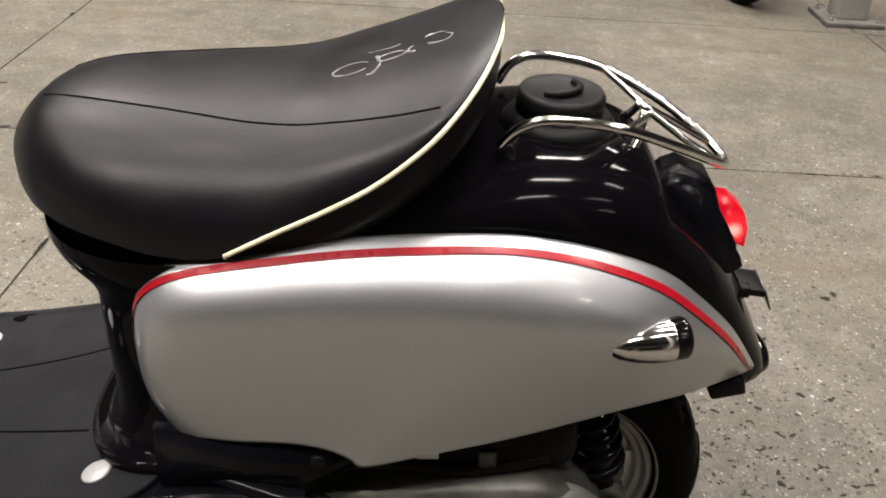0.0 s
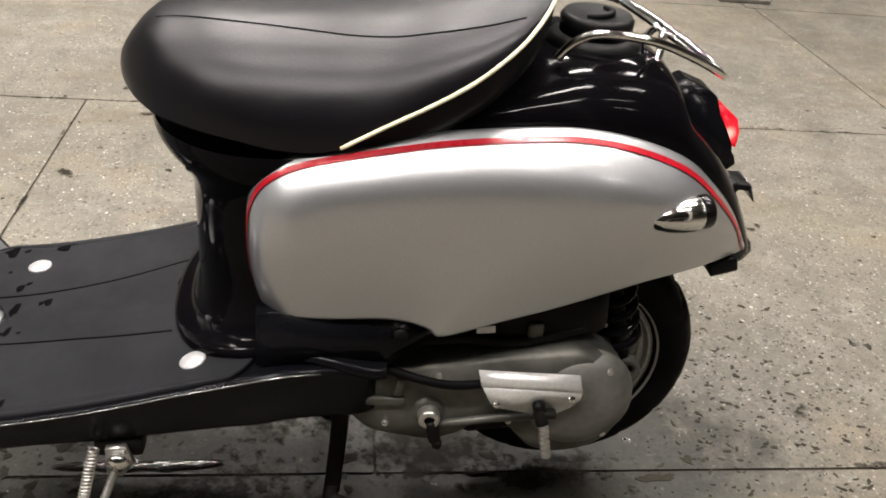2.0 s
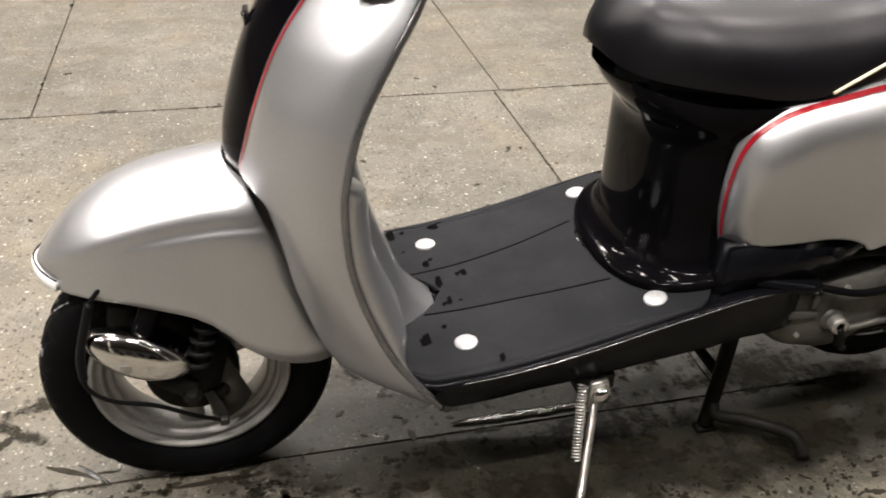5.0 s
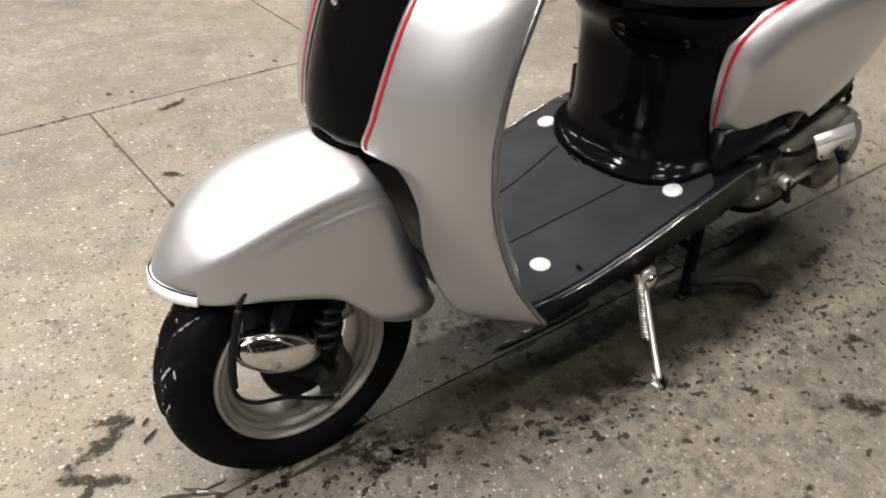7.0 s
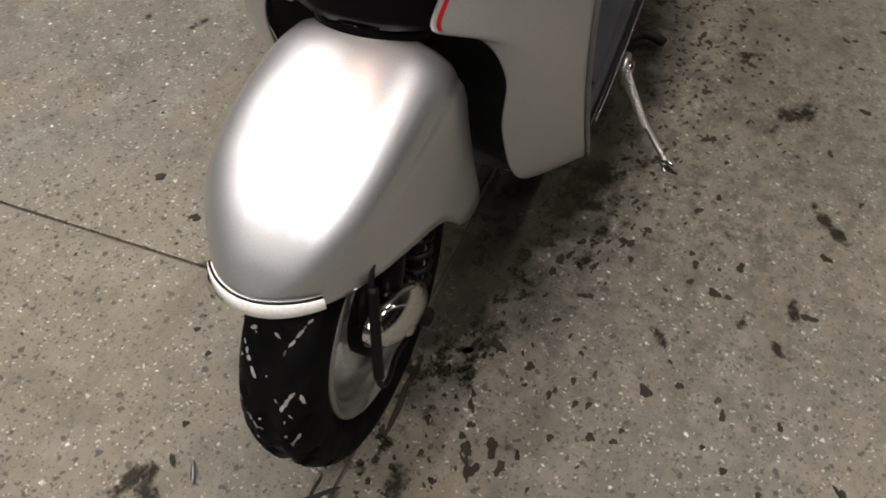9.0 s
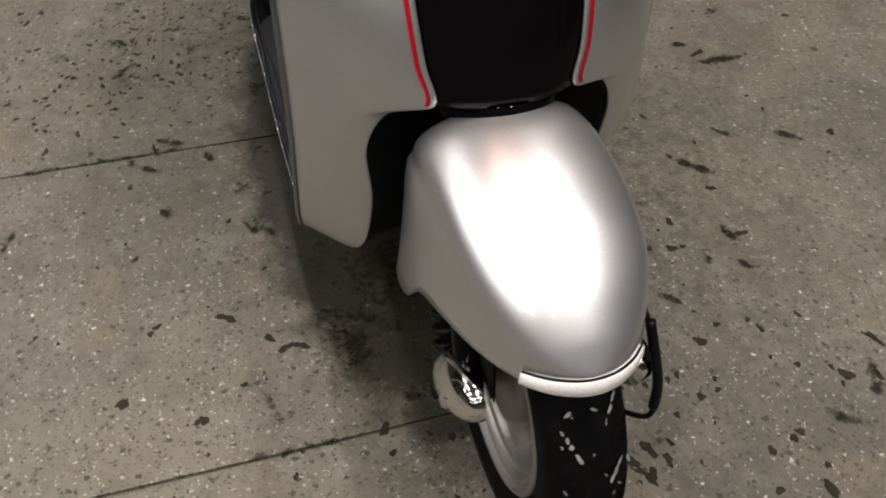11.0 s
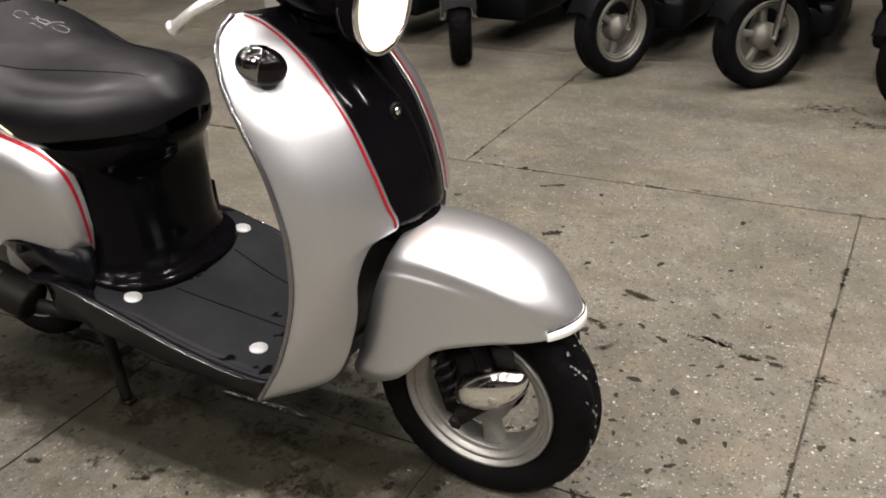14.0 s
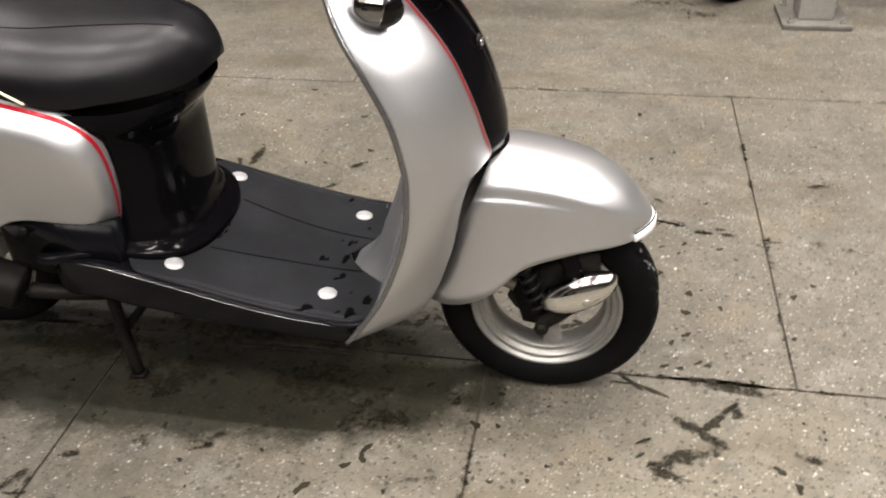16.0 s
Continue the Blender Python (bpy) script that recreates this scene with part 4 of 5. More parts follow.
fender_xs = sorted([FN + (FR - FN) * (1 - math.cos(math.pi / 2 * k / 44)) for k in range(45)] + [FR - 0.002, FR - 0.0055, FR - 0.014, FR - 0.019])
fender = part("front_fender", grid([fender_row(x) for x in fender_xs]), SILVER, scooter, "silver front fender with a white nose trim")
solid(fender, 0.003)
rows, gasket = [], []
for k in range(41):
    y = 0.061 * (-1 + k / 20)
    r = math.sqrt(1 - (y / 0.1175) ** 2) ** (2 / 2.6)
    x = -0.75 - 0.2885 * r
    z0 = fend_low(x) - 0.001
    z1 = z0 + 0.019 - 0.005 * (y / 0.061) ** 2
    out = Vector((-1, 2.2 * y / 0.066, 0)).normalized()
    c = Vector((x, y, 0))
    rows.append([c - out * 0.004 + Vector((0, 0, z0)), c + out * 0.003 + Vector((0, 0, z0)), c + out * 0.004 + Vector((0, 0, z0 + 0.001)), c + out * 0.003 + Vector((0, 0, z1 - 0.001)), c + out * 0.0016 + Vector((0, 0, z1)), c - out * 0.006 + Vector((0, 0, z1))])
    gasket.append(c + out * 0.0005 + Vector((0, 0, z1 + 0.0012)))
part("fender_trim", grid(rows, True, False, True), WHITE, fender, "white rubber trim on the fender nose")
part("trim_line", tube(gasket, 0.0014, 6, 1), PLASTIC, fender, "thin black line over the trim")


# wheels
def tyre_bm(R, half, groove=True):
    prof = [(R - 0.066, -half * 0.72), (R - 0.06, -half * 0.86), (R - 0.045, -half * 0.99), (R - 0.032, -half), (R - 0.02, -half * 0.95), (R - 0.012, -half * 0.84), (R - 0.007, -half * 0.68), (R - 0.0035, -half * 0.5), (R - 0.0012, -half * 0.3), (R, -half * 0.1)]
    prof = prof + [(r, -h) for r, h in reversed(prof)]
    segs, rows = 180, []
    for k in range(segs):
        a = 2 * math.pi * k / segs
        row = []
        for r, h in prof:
            q = abs(h) / half
            if groove and 0.05 < q < 0.9 and r > R - 0.02:
                slant = (k + (14 * q if h > 0 else 14 * q + 5)) % 10
                if slant < 1.6 and q > 0.25 or q < 0.15:
                    r -= 0.006
            row.append((r * math.cos(a), h, r * math.sin(a)))
        rows.append(row)
    return grid(rows, False, True)


def rim_bm(r, half):
    prof = [(r + 0.004, -half + 0.004), (r + 0.004, -half - 0.001), (r + 0.001, -half - 0.004), (r - 0.003, -half - 0.003), (r - 0.005, -half + 0.004), (r - 0.01, -half + 0.006), (r - 0.011, -half + 0.003), (r - 0.015, -half + 0.003), (r - 0.017, -half + 0.012), (r - 0.021, -half + 0.015), (r - 0.024, -half + 0.013), (r - 0.028, -half + 0.016), (r - 0.03, -0.006)]
    prof = prof + [(q, -h) for q, h in reversed(prof)]
    prof += [(r - 0.004, half - 0.008), (r - 0.02, 0.012), (r - 0.02, -0.012), (r - 0.004, -half + 0.008)]
    return lathe(prof, 84)


def wheel(name, at, R, half, rim_r, parent, label, spokes=3, paint=None):
    paint = paint or RIM_PAINT
    w = part(name, tyre_bm(R, half), RUBBER, parent, label, True, pose(*at, 0, 0, 0))
    rim = part("rim", rim_bm(rim_r, half * 0.8), paint, w, "silver painted cast rim")
    for k in range(spokes):
        a = 2 * math.pi * k / spokes + 0.4
        rows = []
        for i in range(9):
            f = i / 8
            rad = 0.03 + (rim_r - 0.055) * f
            wd, th = 0.022 - 0.006 * math.sin(math.pi * f), 0.02 - 0.006 * f
            ring = []
            for j in range(12):
                b = 2 * math.pi * j / 12
                u, v = wd * math.copysign(abs(math.cos(b)) ** 0.6, math.cos(b)), th * math.copysign(abs(math.sin(b)) ** 0.6, math.sin(b))
                ring.append((rad * math.cos(a) - u * math.sin(a), v, rad * math.sin(a) + u * math.cos(a)))
            rows.append(ring)
        part("spoke", grid(rows, True, False, True), paint, w)
    part("hub", lathe([(0.0, -0.045), (0.018, -0.045), (0.024, -0.04), (0.05, -0.032), (0.056, -0.02), (0.056, 0.02), (0.05, 0.032), (0.024, 0.04), (0.018, 0.045), (0.0, 0.045)], 40, "y", (0, 0, 0), False), paint, w)
    return w


AX = (-0.86, -0.008, 0.195)
front_wheel = wheel("front_wheel", AX, 0.207, 0.047, 0.137, scooter, "black front tyre on a silver cast wheel")

rng = random.Random(5)
# pale flecks that paint the glints of the wet tread
marks = bmesh.new()
for k in range(260):
    a = rng.uniform(0, 2 * math.pi)
    h, along = rng.gauss(0.0, 0.018), 0.0
    if k % 3:
        # wet glints, painted as pale flecks on the lips of the slanting grooves
        side, q = rng.choice(S2), min(0.8, max(0.28, rng.gauss(0.52, 0.12)))
        a = math.radians(2 * (10 * rng.randrange(18) - 14 * q + (2.4 if side > 0 else -2.6)))
        h, along = side * 0.047 * q, -0.436 * side
    h = max(-0.038, min(0.038, h))
    q = abs(h) / 0.047
    rad = 0.207 - 0.0005 - 0.012 * q**3.2 + 0.0012
    tilt, n = (rng.uniform(-1.2, 1.2) if k % 3 == 0 else along + rng.gauss(0, 0.12)), 7
    sz, st = rng.uniform(0.0008, 0.0024), rng.uniform(1.6, 4.5)
    ring = []
    for i in range(n):
        b = 2 * math.pi * i / n
        u, v = sz * st * math.cos(b) * rng.uniform(0.5, 1.25), sz * math.sin(b) * rng.uniform(0.45, 1.3)
        du, dv = u * math.cos(tilt) - v * math.sin(tilt), u * math.sin(tilt) + v * math.cos(tilt)
        ang, hh = a + du / rad, h + dv
        rr = 0.207 - 0.0005 - 0.012 * (abs(hh) / 0.047) ** 3.2 + 0.0009
        ring.append(marks.verts.new((rr * math.cos(ang), hh, rr * math.sin(ang))))
    marks.faces.new(ring)
part("tread_glints", marks, SCUFF_AND_GLINT, front_wheel, "pale wet glints painted on the tread", False)["kind"] = "stuff"

# front suspension
fork = part("front_fork", tube([(-0.76, 0, 0.5), (-0.8, 0, 0.455), (-0.83, 0, 0.43)], 0.026, 14), GRIME, scooter, "black front fork with chrome link covers")
for s in S2:
    part("fork_leg", tube([(-0.82, s * 0.02, 0.44), (-0.85, s * 0.06, 0.42), (-0.885, s * 0.078, 0.37), (-0.915, s * 0.082, 0.3), (-0.93, s * 0.084, 0.268)], lambda f: 0.019 - 0.004 * f, 12), BLACK, fork)
    shroud = [(-0.95, 0.348), (-0.882, 0.346), (-0.823, 0.31), (-0.803, 0.256), (-0.822, 0.189), (-0.85, 0.184), (-0.895, 0.245), (-0.931, 0.301), (-0.96, 0.289)]
    part("fork_shroud", plate(shroud, min(s * 0.066, s * 0.072), max(s * 0.066, s * 0.072), 0.002), GRIME, fork, "black steel fork side plate")
    part("link_arm", tube([(-0.935, s * 0.088, 0.272), (-0.895, s * 0.088, 0.236), (-0.858, s * 0.084, 0.2)], 0.015, 12), GRIME, fork)
    link_cap = part("link_cover", lathe([(0.0, 0.024), (0.3, 0.0235), (0.62, 0.019), (0.85, 0.011), (0.97, 0.002), (1.0, -0.008), (0.0, -0.008)] if s > 0 else [(0.0, -0.024), (0.3, -0.0235), (0.62, -0.019), (0.85, -0.011), (0.97, -0.002), (1.0, 0.008), (0.0, 0.008)], 44, "y", (0, 0, 0), False), CHROME, fork, "oval chrome link cover")
    link_cap.matrix_basis = pose(-0.918, s * 0.094, 0.279, 0, 29, 0) @ Matrix.Diagonal((0.074, 1, 0.036, 1))
    part("cover_bolt", lathe([(0.0, 0.026 * s), (0.006, 0.026 * s), (0.009, 0.022 * s), (0.009, 0.012 * s), (0, 0.012 * s)], 16, "y", (-0.934, s * 0.093, 0.276), False), DULL_CHROME, fork, "steel bolt")
    part("shock_spring", coil((-0.85, s * 0.084, 0.238), (-0.806, s * 0.08, 0.37), 0.0155, 0.0042, 7), PLASTIC, fork, "black coil spring")
    part("shock_body", tube([(-0.853, s * 0.084, 0.228), (-0.8, s * 0.08, 0.39)], 0.009, 12, 1), GRIME, fork)
    part("axle_nut", lathe([(0.0, 0.0), (0.013, 0.0), (0.013, 0.014 * s), (0.007, 0.018 * s), (0.0, 0.018 * s)], 6, "y", (-0.858, s * 0.092, 0.2), False), GRIME, fork, "axle nut", False)
part("brake_panel", lathe([(0.0, -0.06), (0.02, -0.06), (0.03, -0.054), (0.06, -0.052), (0.066, -0.046), (0.066, -0.03)], 40, "y", (-0.858, 0, 0.198), False), GRIME, fork, "dark brake drum panel")
part("torque_plate", plate([(-0.848, 0.255), (-0.828, 0.266), (-0.803, 0.216), (-0.779, 0.152), (-0.795, 0.126), (-0.817, 0.11), (-0.839, 0.122), (-0.841, 0.145), (-0.853, 0.19)], -0.056, -0.049, 0.002), CAST, fork, "dull grey brake plate")
part("plate_bolt", lathe([(0.0, -0.082), (0.006, -0.081), (0.009, -0.076), (0.012, -0.074), (0.012, -0.07)], 16, "y", (-0.821, 0.015, 0.17), False), GRIME, fork)
part("brake_arm", joined(box((0.016, 0.006, 0.06), (-0.83, -0.06, 0.146), 0.002, (0, -20, 0)), box((0.014, 0.016, 0.014), (-0.822, -0.063, 0.117), 0.003)), DARK_CAST, fork, "steel brake arm")
part("brake_cable", tube([(-0.822, -0.066, 0.118), (-0.862, -0.075, 0.143), (-0.91, -0.085, 0.18), (-0.965, -0.1, 0.212), (-0.991, -0.104, 0.248), (-0.986, -0.104, 0.3), (-0.962, -0.09, 0.375), (-0.89, -0.075, 0.43)], 0.0033, 8), PLASTIC, fork, "black brake cable")
part("cable_sleeve", tube([(-0.991, -0.104, 0.258), (-0.988, -0.103, 0.3), (-0.966, -0.093, 0.37)], 0.0058, 10), PLASTIC, fork, "thick black cable sleeve")

# headset, headlight, handlebar
rows = []
for k in range(25):
    a = math.pi * k / 24
    x, rr = -0.63 - 0.09 * math.cos(a), max(0.001, math.sin(a) ** 0.62)
    rows.append([(x, 0.098 * rr * math.cos(b), 0.905 + 0.085 * rr * math.sin(b) - 0.02 * math.cos(a)) for b in [2 * math.pi * i / 32 for i in range(32)]])
headset = part("headset_cover", grid(rows, True), BLACK, scooter, "glossy black handlebar cover")
part("neck", tube([(-0.62, 0, 0.82), (-0.622, 0, 0.87), (-0.625, 0, 0.9)], 0.062, 24), BLACK, headset)
light = part("headlight", lathe([(0.0, 0.02), (0.06, 0.016), (0.076, 0.004), (0.08, -0.01), (0.076, -0.028), (0.07, -0.03)], 44, "x", (0, 0, 0), False), BLACK, scooter, "round headlight, lit", True, pose(-0.702, 0.008, 0.862, 0, -8, 0))
part("headlight_lens", lathe([(0.0, -0.046), (0.03, -0.0435), (0.055, -0.037), (0.068, -0.029), (0.07, -0.024), (0.0, -0.024)], 44, "x", (0, 0, 0), False), HEADLIGHT, light, "lit warm-white headlight glass")
part("headlight_ring", lathe([(0.069, -0.024), (0.077, -0.024), (0.079, -0.03), (0.075, -0.035), (0.07, -0.032)], 44, "x"), CHROME, light, "chrome headlight ring")
beam = bpy.data.lights.new("headlight_beam", "SPOT")
beam.energy, beam.color, beam.spot_size, beam.spot_blend, beam.shadow_soft_size = 6.0, (1.0, 0.62, 0.48), radians(110), 1.0, 0.05
lit = new("headlight_beam", beam)
lit.matrix_basis = look((-0.765, 0.008, 0.86), (-1.3, 0.0, 0.1))
bar = part("handlebar", tube([(-0.53, -0.3, 0.945), (-0.57, -0.2, 0.95), (-0.63, -0.08, 0.93), (-0.64, 0, 0.925), (-0.63, 0.08, 0.93), (-0.57, 0.2, 0.95), (-0.53, 0.3, 0.945)], 0.012, 12), CHROME, scooter, "handlebar with black grips and chrome levers")
for s in S2:
    part("grip", tube([(-0.485, s * 0.37, 0.94), (-0.51, s * 0.33, 0.943), (-0.555, s * 0.235, 0.949)], lambda f: 0.0165 + 0.002 * math.sin(40 * f), 14, 10), RUBBER, bar, "black rubber grip")
    part("brake_lever", tube([(-0.645, s * 0.15, 0.93), (-0.63, s * 0.2, 0.915), (-0.6, s * 0.24, 0.897), (-0.57, s * 0.25, 0.878), (-0.553, s * 0.252, 0.868)], lambda f: 0.0078 if f < 0.93 else 0.0112, 12), ALU, bar, "chrome brake lever with a ball end")
    part("lever_mount", box((0.045, 0.04, 0.04), (-0.6, s * 0.17, 0.94), 0.008, (0, 0, s * 25)), CHROME, bar)

# rear wheel, engine, exhaust
RAX = (0.311, 0.0, 0.232)
rear_wheel = wheel("rear_wheel", RAX, 0.198, 0.05, 0.14, scooter, "black rear tyre on a silver cast wheel", 3)
CASE = [(-0.022, 0.25), (-0.012, 0.292), (0.03, 0.318), (0.147, 0.335), (0.25, 0.348), (0.3, 0.345), (0.34, 0.325), (0.362, 0.285), (0.366, 0.235), (0.355, 0.2), (0.33, 0.178), (0.292, 0.167), (0.254, 0.172), (0.234, 0.187), (0.237, 0.208), (0.218, 0.224), (0.158, 0.227), (0.13, 0.206), (0.088, 0.194), (0.05, 0.2), (0.005, 0.214)]


def case_loop(f, y):
    c = Vector((0.17, 0.265))
    pts = [c + (Vector(p) - c) * f for p in CASE]
    n, out = len(pts), []
    for k in range(n):
        a, b, d, e = pts[k - 1], pts[k], pts[(k + 1) % n], pts[(k + 2) % n]
        for i in range(4):
            t = i / 4
            q = 0.5 * (2 * b + (d - a) * t + (2 * a - 5 * b + 4 * d - e) * t**2 + (3 * b - a - 3 * d + e) * t**3)
            out.append((q.x, y, q.y))
    return out


engine = part("engine_case", grid([case_loop(f, y) for f, y in ((1.0, -0.06), (1.0, -0.13), (0.995, -0.146), (0.98, -0.157), (0.95, -0.165), (0.9, -0.17), (0.6, -0.174), (0.3, -0.175))], True, False, True), CAST, scooter, "dusty cast aluminium engine and belt case")
part("drum_bulge", lathe([(0.0, -0.187), (0.025, -0.1865), (0.048, -0.183), (0.065, -0.176), (0.076, -0.165), (0.081, -0.15)], 40, "y", (0.292, 0, 0.262), False), DRUM, engine)
part("front_boss", lathe([(0.0, -0.182), (0.016, -0.181), (0.021, -0.176), (0.023, -0.16)], 28, "y", (0.09, 0, 0.256), False), CAST, engine)
kick_shaft = part("kick_shaft", lathe([(0.007, -0.196), (0.013, -0.197), (0.0145, -0.193), (0.0145, -0.17)], 22, "y", (0.09, 0, 0.256), False), DULL_CHROME, engine, "steel shaft end")
part("shaft_core", lathe([(0.0, -0.193), (0.005, -0.193), (0.0075, -0.19), (0.0075, -0.18)], 16, "y", (0.09, 0, 0.256), False), GRIME, kick_shaft)
part("shaft_clamp", joined(tube([(0.092, -0.19, 0.25), (0.097, -0.193, 0.234), (0.1, -0.192, 0.22)], 0.0085, 10), box((0.012, 0.012, 0.012), (0.103, -0.196, 0.216), 0.003, (0, 20, 0))), GRIME, kick_shaft, "dark clamp with a bolt")
part("case_rib", tube([(0.105, -0.176, 0.232), (0.14, -0.182, 0.243), (0.18, -0.183, 0.249), (0.235, -0.18, 0.25)], 0.0055, 8), CAST, engine)
part("case_pan", box((0.12, 0.06, 0.05), (0.2, -0.12, 0.218), 0.012, (0, -8, 0)), GRIME, engine, "black underside of the case")
part("case_lug", box((0.06, 0.014, 0.014), (0.03, -0.172, 0.272), 0.004, (0, 4, 0)), CAST, engine)
part("case_lug", box((0.012, 0.014, 0.03), (0.05, -0.172, 0.296), 0.003, (0, 10, 0)), CAST, engine)
for x, z in ((0.0, 0.262), (0.035, 0.232), (0.1, 0.312), (0.2, 0.235), (0.335, 0.212), (0.325, 0.32), (0.15, 0.24)):
    part("case_bolt", lathe([(0.0, -0.1765), (0.004, -0.1765), (0.0048, -0.174), (0.0048, -0.164)], 6, "y", (x, 0, z), False), DULL_CHROME, engine, "", False)
heat = part("belt_guard", joined(plate([(0.152, 0.317), (0.156, 0.309), (0.166, 0.288), (0.178, 0.28), (0.215, 0.272), (0.255, 0.271), (0.272, 0.28), (0.284, 0.294), (0.285, 0.307)], -0.199, -0.1945, 0.001), grid([[(0.152 + 0.133 * f, -0.199, 0.317 - 0.0105 * f), (0.15 + 0.133 * f, -0.196, 0.323 - 0.0085 * f), (0.147 + 0.133 * f, -0.19, 0.337 - 0.008 * f), (0.147 + 0.133 * f, -0.1875, 0.335 - 0.008 * f), (0.152 + 0.133 * f, -0.1945, 0.315 - 0.0105 * f)] for f in (0, 0.5, 1)], True, False, True)), ALU, engine, "bright folded aluminium guard plate")
for x, z in ((0.174, 0.287), (0.272, 0.296)):
    part("guard_screw", lathe([(0.0, -0.203), (0.0035, -0.203), (0.0052, -0.199)], 14, "y", (x, 0, z), False), CHROME, heat)
kick = part("kick_lever", tube([(0.229, -0.2, 0.289), (0.231, -0.208, 0.278), (0.235, -0.213, 0.266)], 0.0085, 10), GRIME, engine, "folded kick start pedal")
part("pedal_rubber", tube([(0.235, -0.214, 0.268), (0.246, -0.219, 0.214)], lambda f: 0.0055 + 0.0018 * (math.sin(50 * f) > 0), 12, 40), DULL_CHROME, kick, "ribbed steel pedal")
part("pedal_joint", box((0.022, 0.014, 0.01), (0.241, -0.207, 0.279), 0.003), GRIME, kick)
part("pivot_cap", lathe([(0.0, -0.212), (0.005, -0.211), (0.008, -0.206), (0.008, -0.2)], 14, "y", (0.228, 0, 0.288), False), PLASTIC, kick)
part("engine_block", joined(box((0.26, 0.16, 0.14), (0.08, -0.01, 0.27), 0.02), box((0.16, 0.2, 0.09), (-0.02, 0, 0.3), 0.02)), GRIME, engine, "greasy dark engine block")
part("air_box", joined(box((0.24, 0.08, 0.075), (0.2, -0.11, 0.385), 0.018, (0, -6, 0)), box((0.05, 0.06, 0.05), (0.06, -0.12, 0.37), 0.01), tube([(0.06, -0.15, 0.35), (0.13, -0.155, 0.36), (0.2, -0.152, 0.352), (0.29, -0.145, 0.372)], 0.007, 8)), GRIME, engine, "black plastic air box")
part("air_tag", box((0.02, 0.004, 0.022), (0.222, -0.153, 0.372), 0.004), CAST, engine, "dull metal tag")
part("white_label", box((0.024, 0.002, 0.011), (0.157, -0.1525, 0.372), 0.0005, (0, -4, 0)), WHITE, engine, "small white label")
part("breather_hose", tube([(0.0, -0.16, 0.33), (0.06, -0.185, 0.322), (0.11, -0.19, 0.312), (0.16, -0.185, 0.31)], 0.006, 10), RUBBER, engine, "black rubber hose")
shock = part("rear_shock", tube([(0.37, -0.1, 0.275), (0.32, -0.1, 0.45)], 0.013, 14, 1), GRIME, scooter, "rear shock absorber with a black spring")
part("spring", coil((0.36, -0.1, 0.312), (0.324, -0.1, 0.435), 0.026, 0.0062, 5.2, 10), BLACK, shock, "glossy black coil spring")
part("shock_eye", lathe([(0.012, -0.116), (0.022, -0.116), (0.022, -0.084), (0.012, -0.084)], 24, "y", (0.372, 0, 0.272)), CAST, shock)
part("hanger", joined(box((0.045, 0.03, 0.075), (0.362, -0.085, 0.28), 0.012, (0, 18, 0)), box((0.1, 0.06, 0.05), (0.33, -0.075, 0.25), 0.012)), CAST, engine)
part("rear_mudguard", grid([[(0.302 + 0.225 * math.cos(a), y, 0.225 + 0.225 * math.sin(a) - 0.4 * y * y) for y in (-0.065, -0.055, -0.03, 0, 0.03, 0.055, 0.065)] for a in [math.radians(62 + 90 * k / 24) for k in range(25)]]), PLASTIC, scooter, "black plastic inner mudguard")

# exhaust on the other side, with a drilled heat shield
PIPE_A, PIPE_B = Vector((0.18, 0.153, 0.249)), Vector((0.327, 0.182, 0.325))


def round_pipe(f, deg, r):
    a = radians(deg)
    return PIPE_A.lerp(PIPE_B, f) + Vector((0, r * math.cos(a), r * math.sin(a)))


muffler = part("muffler", tube([PIPE_A.lerp(PIPE_B, f) for f in (-0.36, -0.28, 0.0, 0.5, 0.9, 1.04, 1.1)], lambda f: 0.044 * (0.35 + 0.65 * max(0.0, min(1, f / 0.14, (1.0 - f) / 0.08)) ** 0.5), 24), GRIME, scooter, "black muffler with a drilled silver heat shield")
part("exhaust_pipe", tube([(0.12, 0.14, 0.22), (0.05, 0.12, 0.205), (-0.03, 0.09, 0.2), (-0.06, 0.04, 0.24), (-0.06, 0.0, 0.28)], 0.015, 12), GRIME, muffler)
guard = part("heat_shield", grid([[round_pipe(k / 14, 84 - 92 * i / 12, 0.05) for i in range(13)] for k in range(15)]), SHIELD, muffler, "silver heat shield with a row of drilled holes")
solid(guard, 0.0016, 1.0)
for k in range(8):
    hole = part("shield_hole", lathe([(0.0, 0.0), (0.0066, 0.0), (0.0074, 0.0008), (0.008, 0.0004), (0.008, -0.002)], 16, "z", (0, 0, 0), False), GRIME, guard, "dark drilled hole")
    at = round_pipe(0.06 + 0.9 * k / 7, 44, 0.0522)
    hole.matrix_basis = pose(*at, 44 - 90, -24, 0)
for f in (0.24, 0.95):
    bolt = part("shield_bolt", lathe([(0.0, 0.006), (0.004, 0.0055), (0.0065, 0.003), (0.0085, 0.001), (0.0085, -0.002)], 14, "z", (0, 0, 0), False), CHROME, guard, "chrome bolt")
    bolt.matrix_basis = pose(*round_pipe(f, 10, 0.0516), 10 - 90, 0, 0)

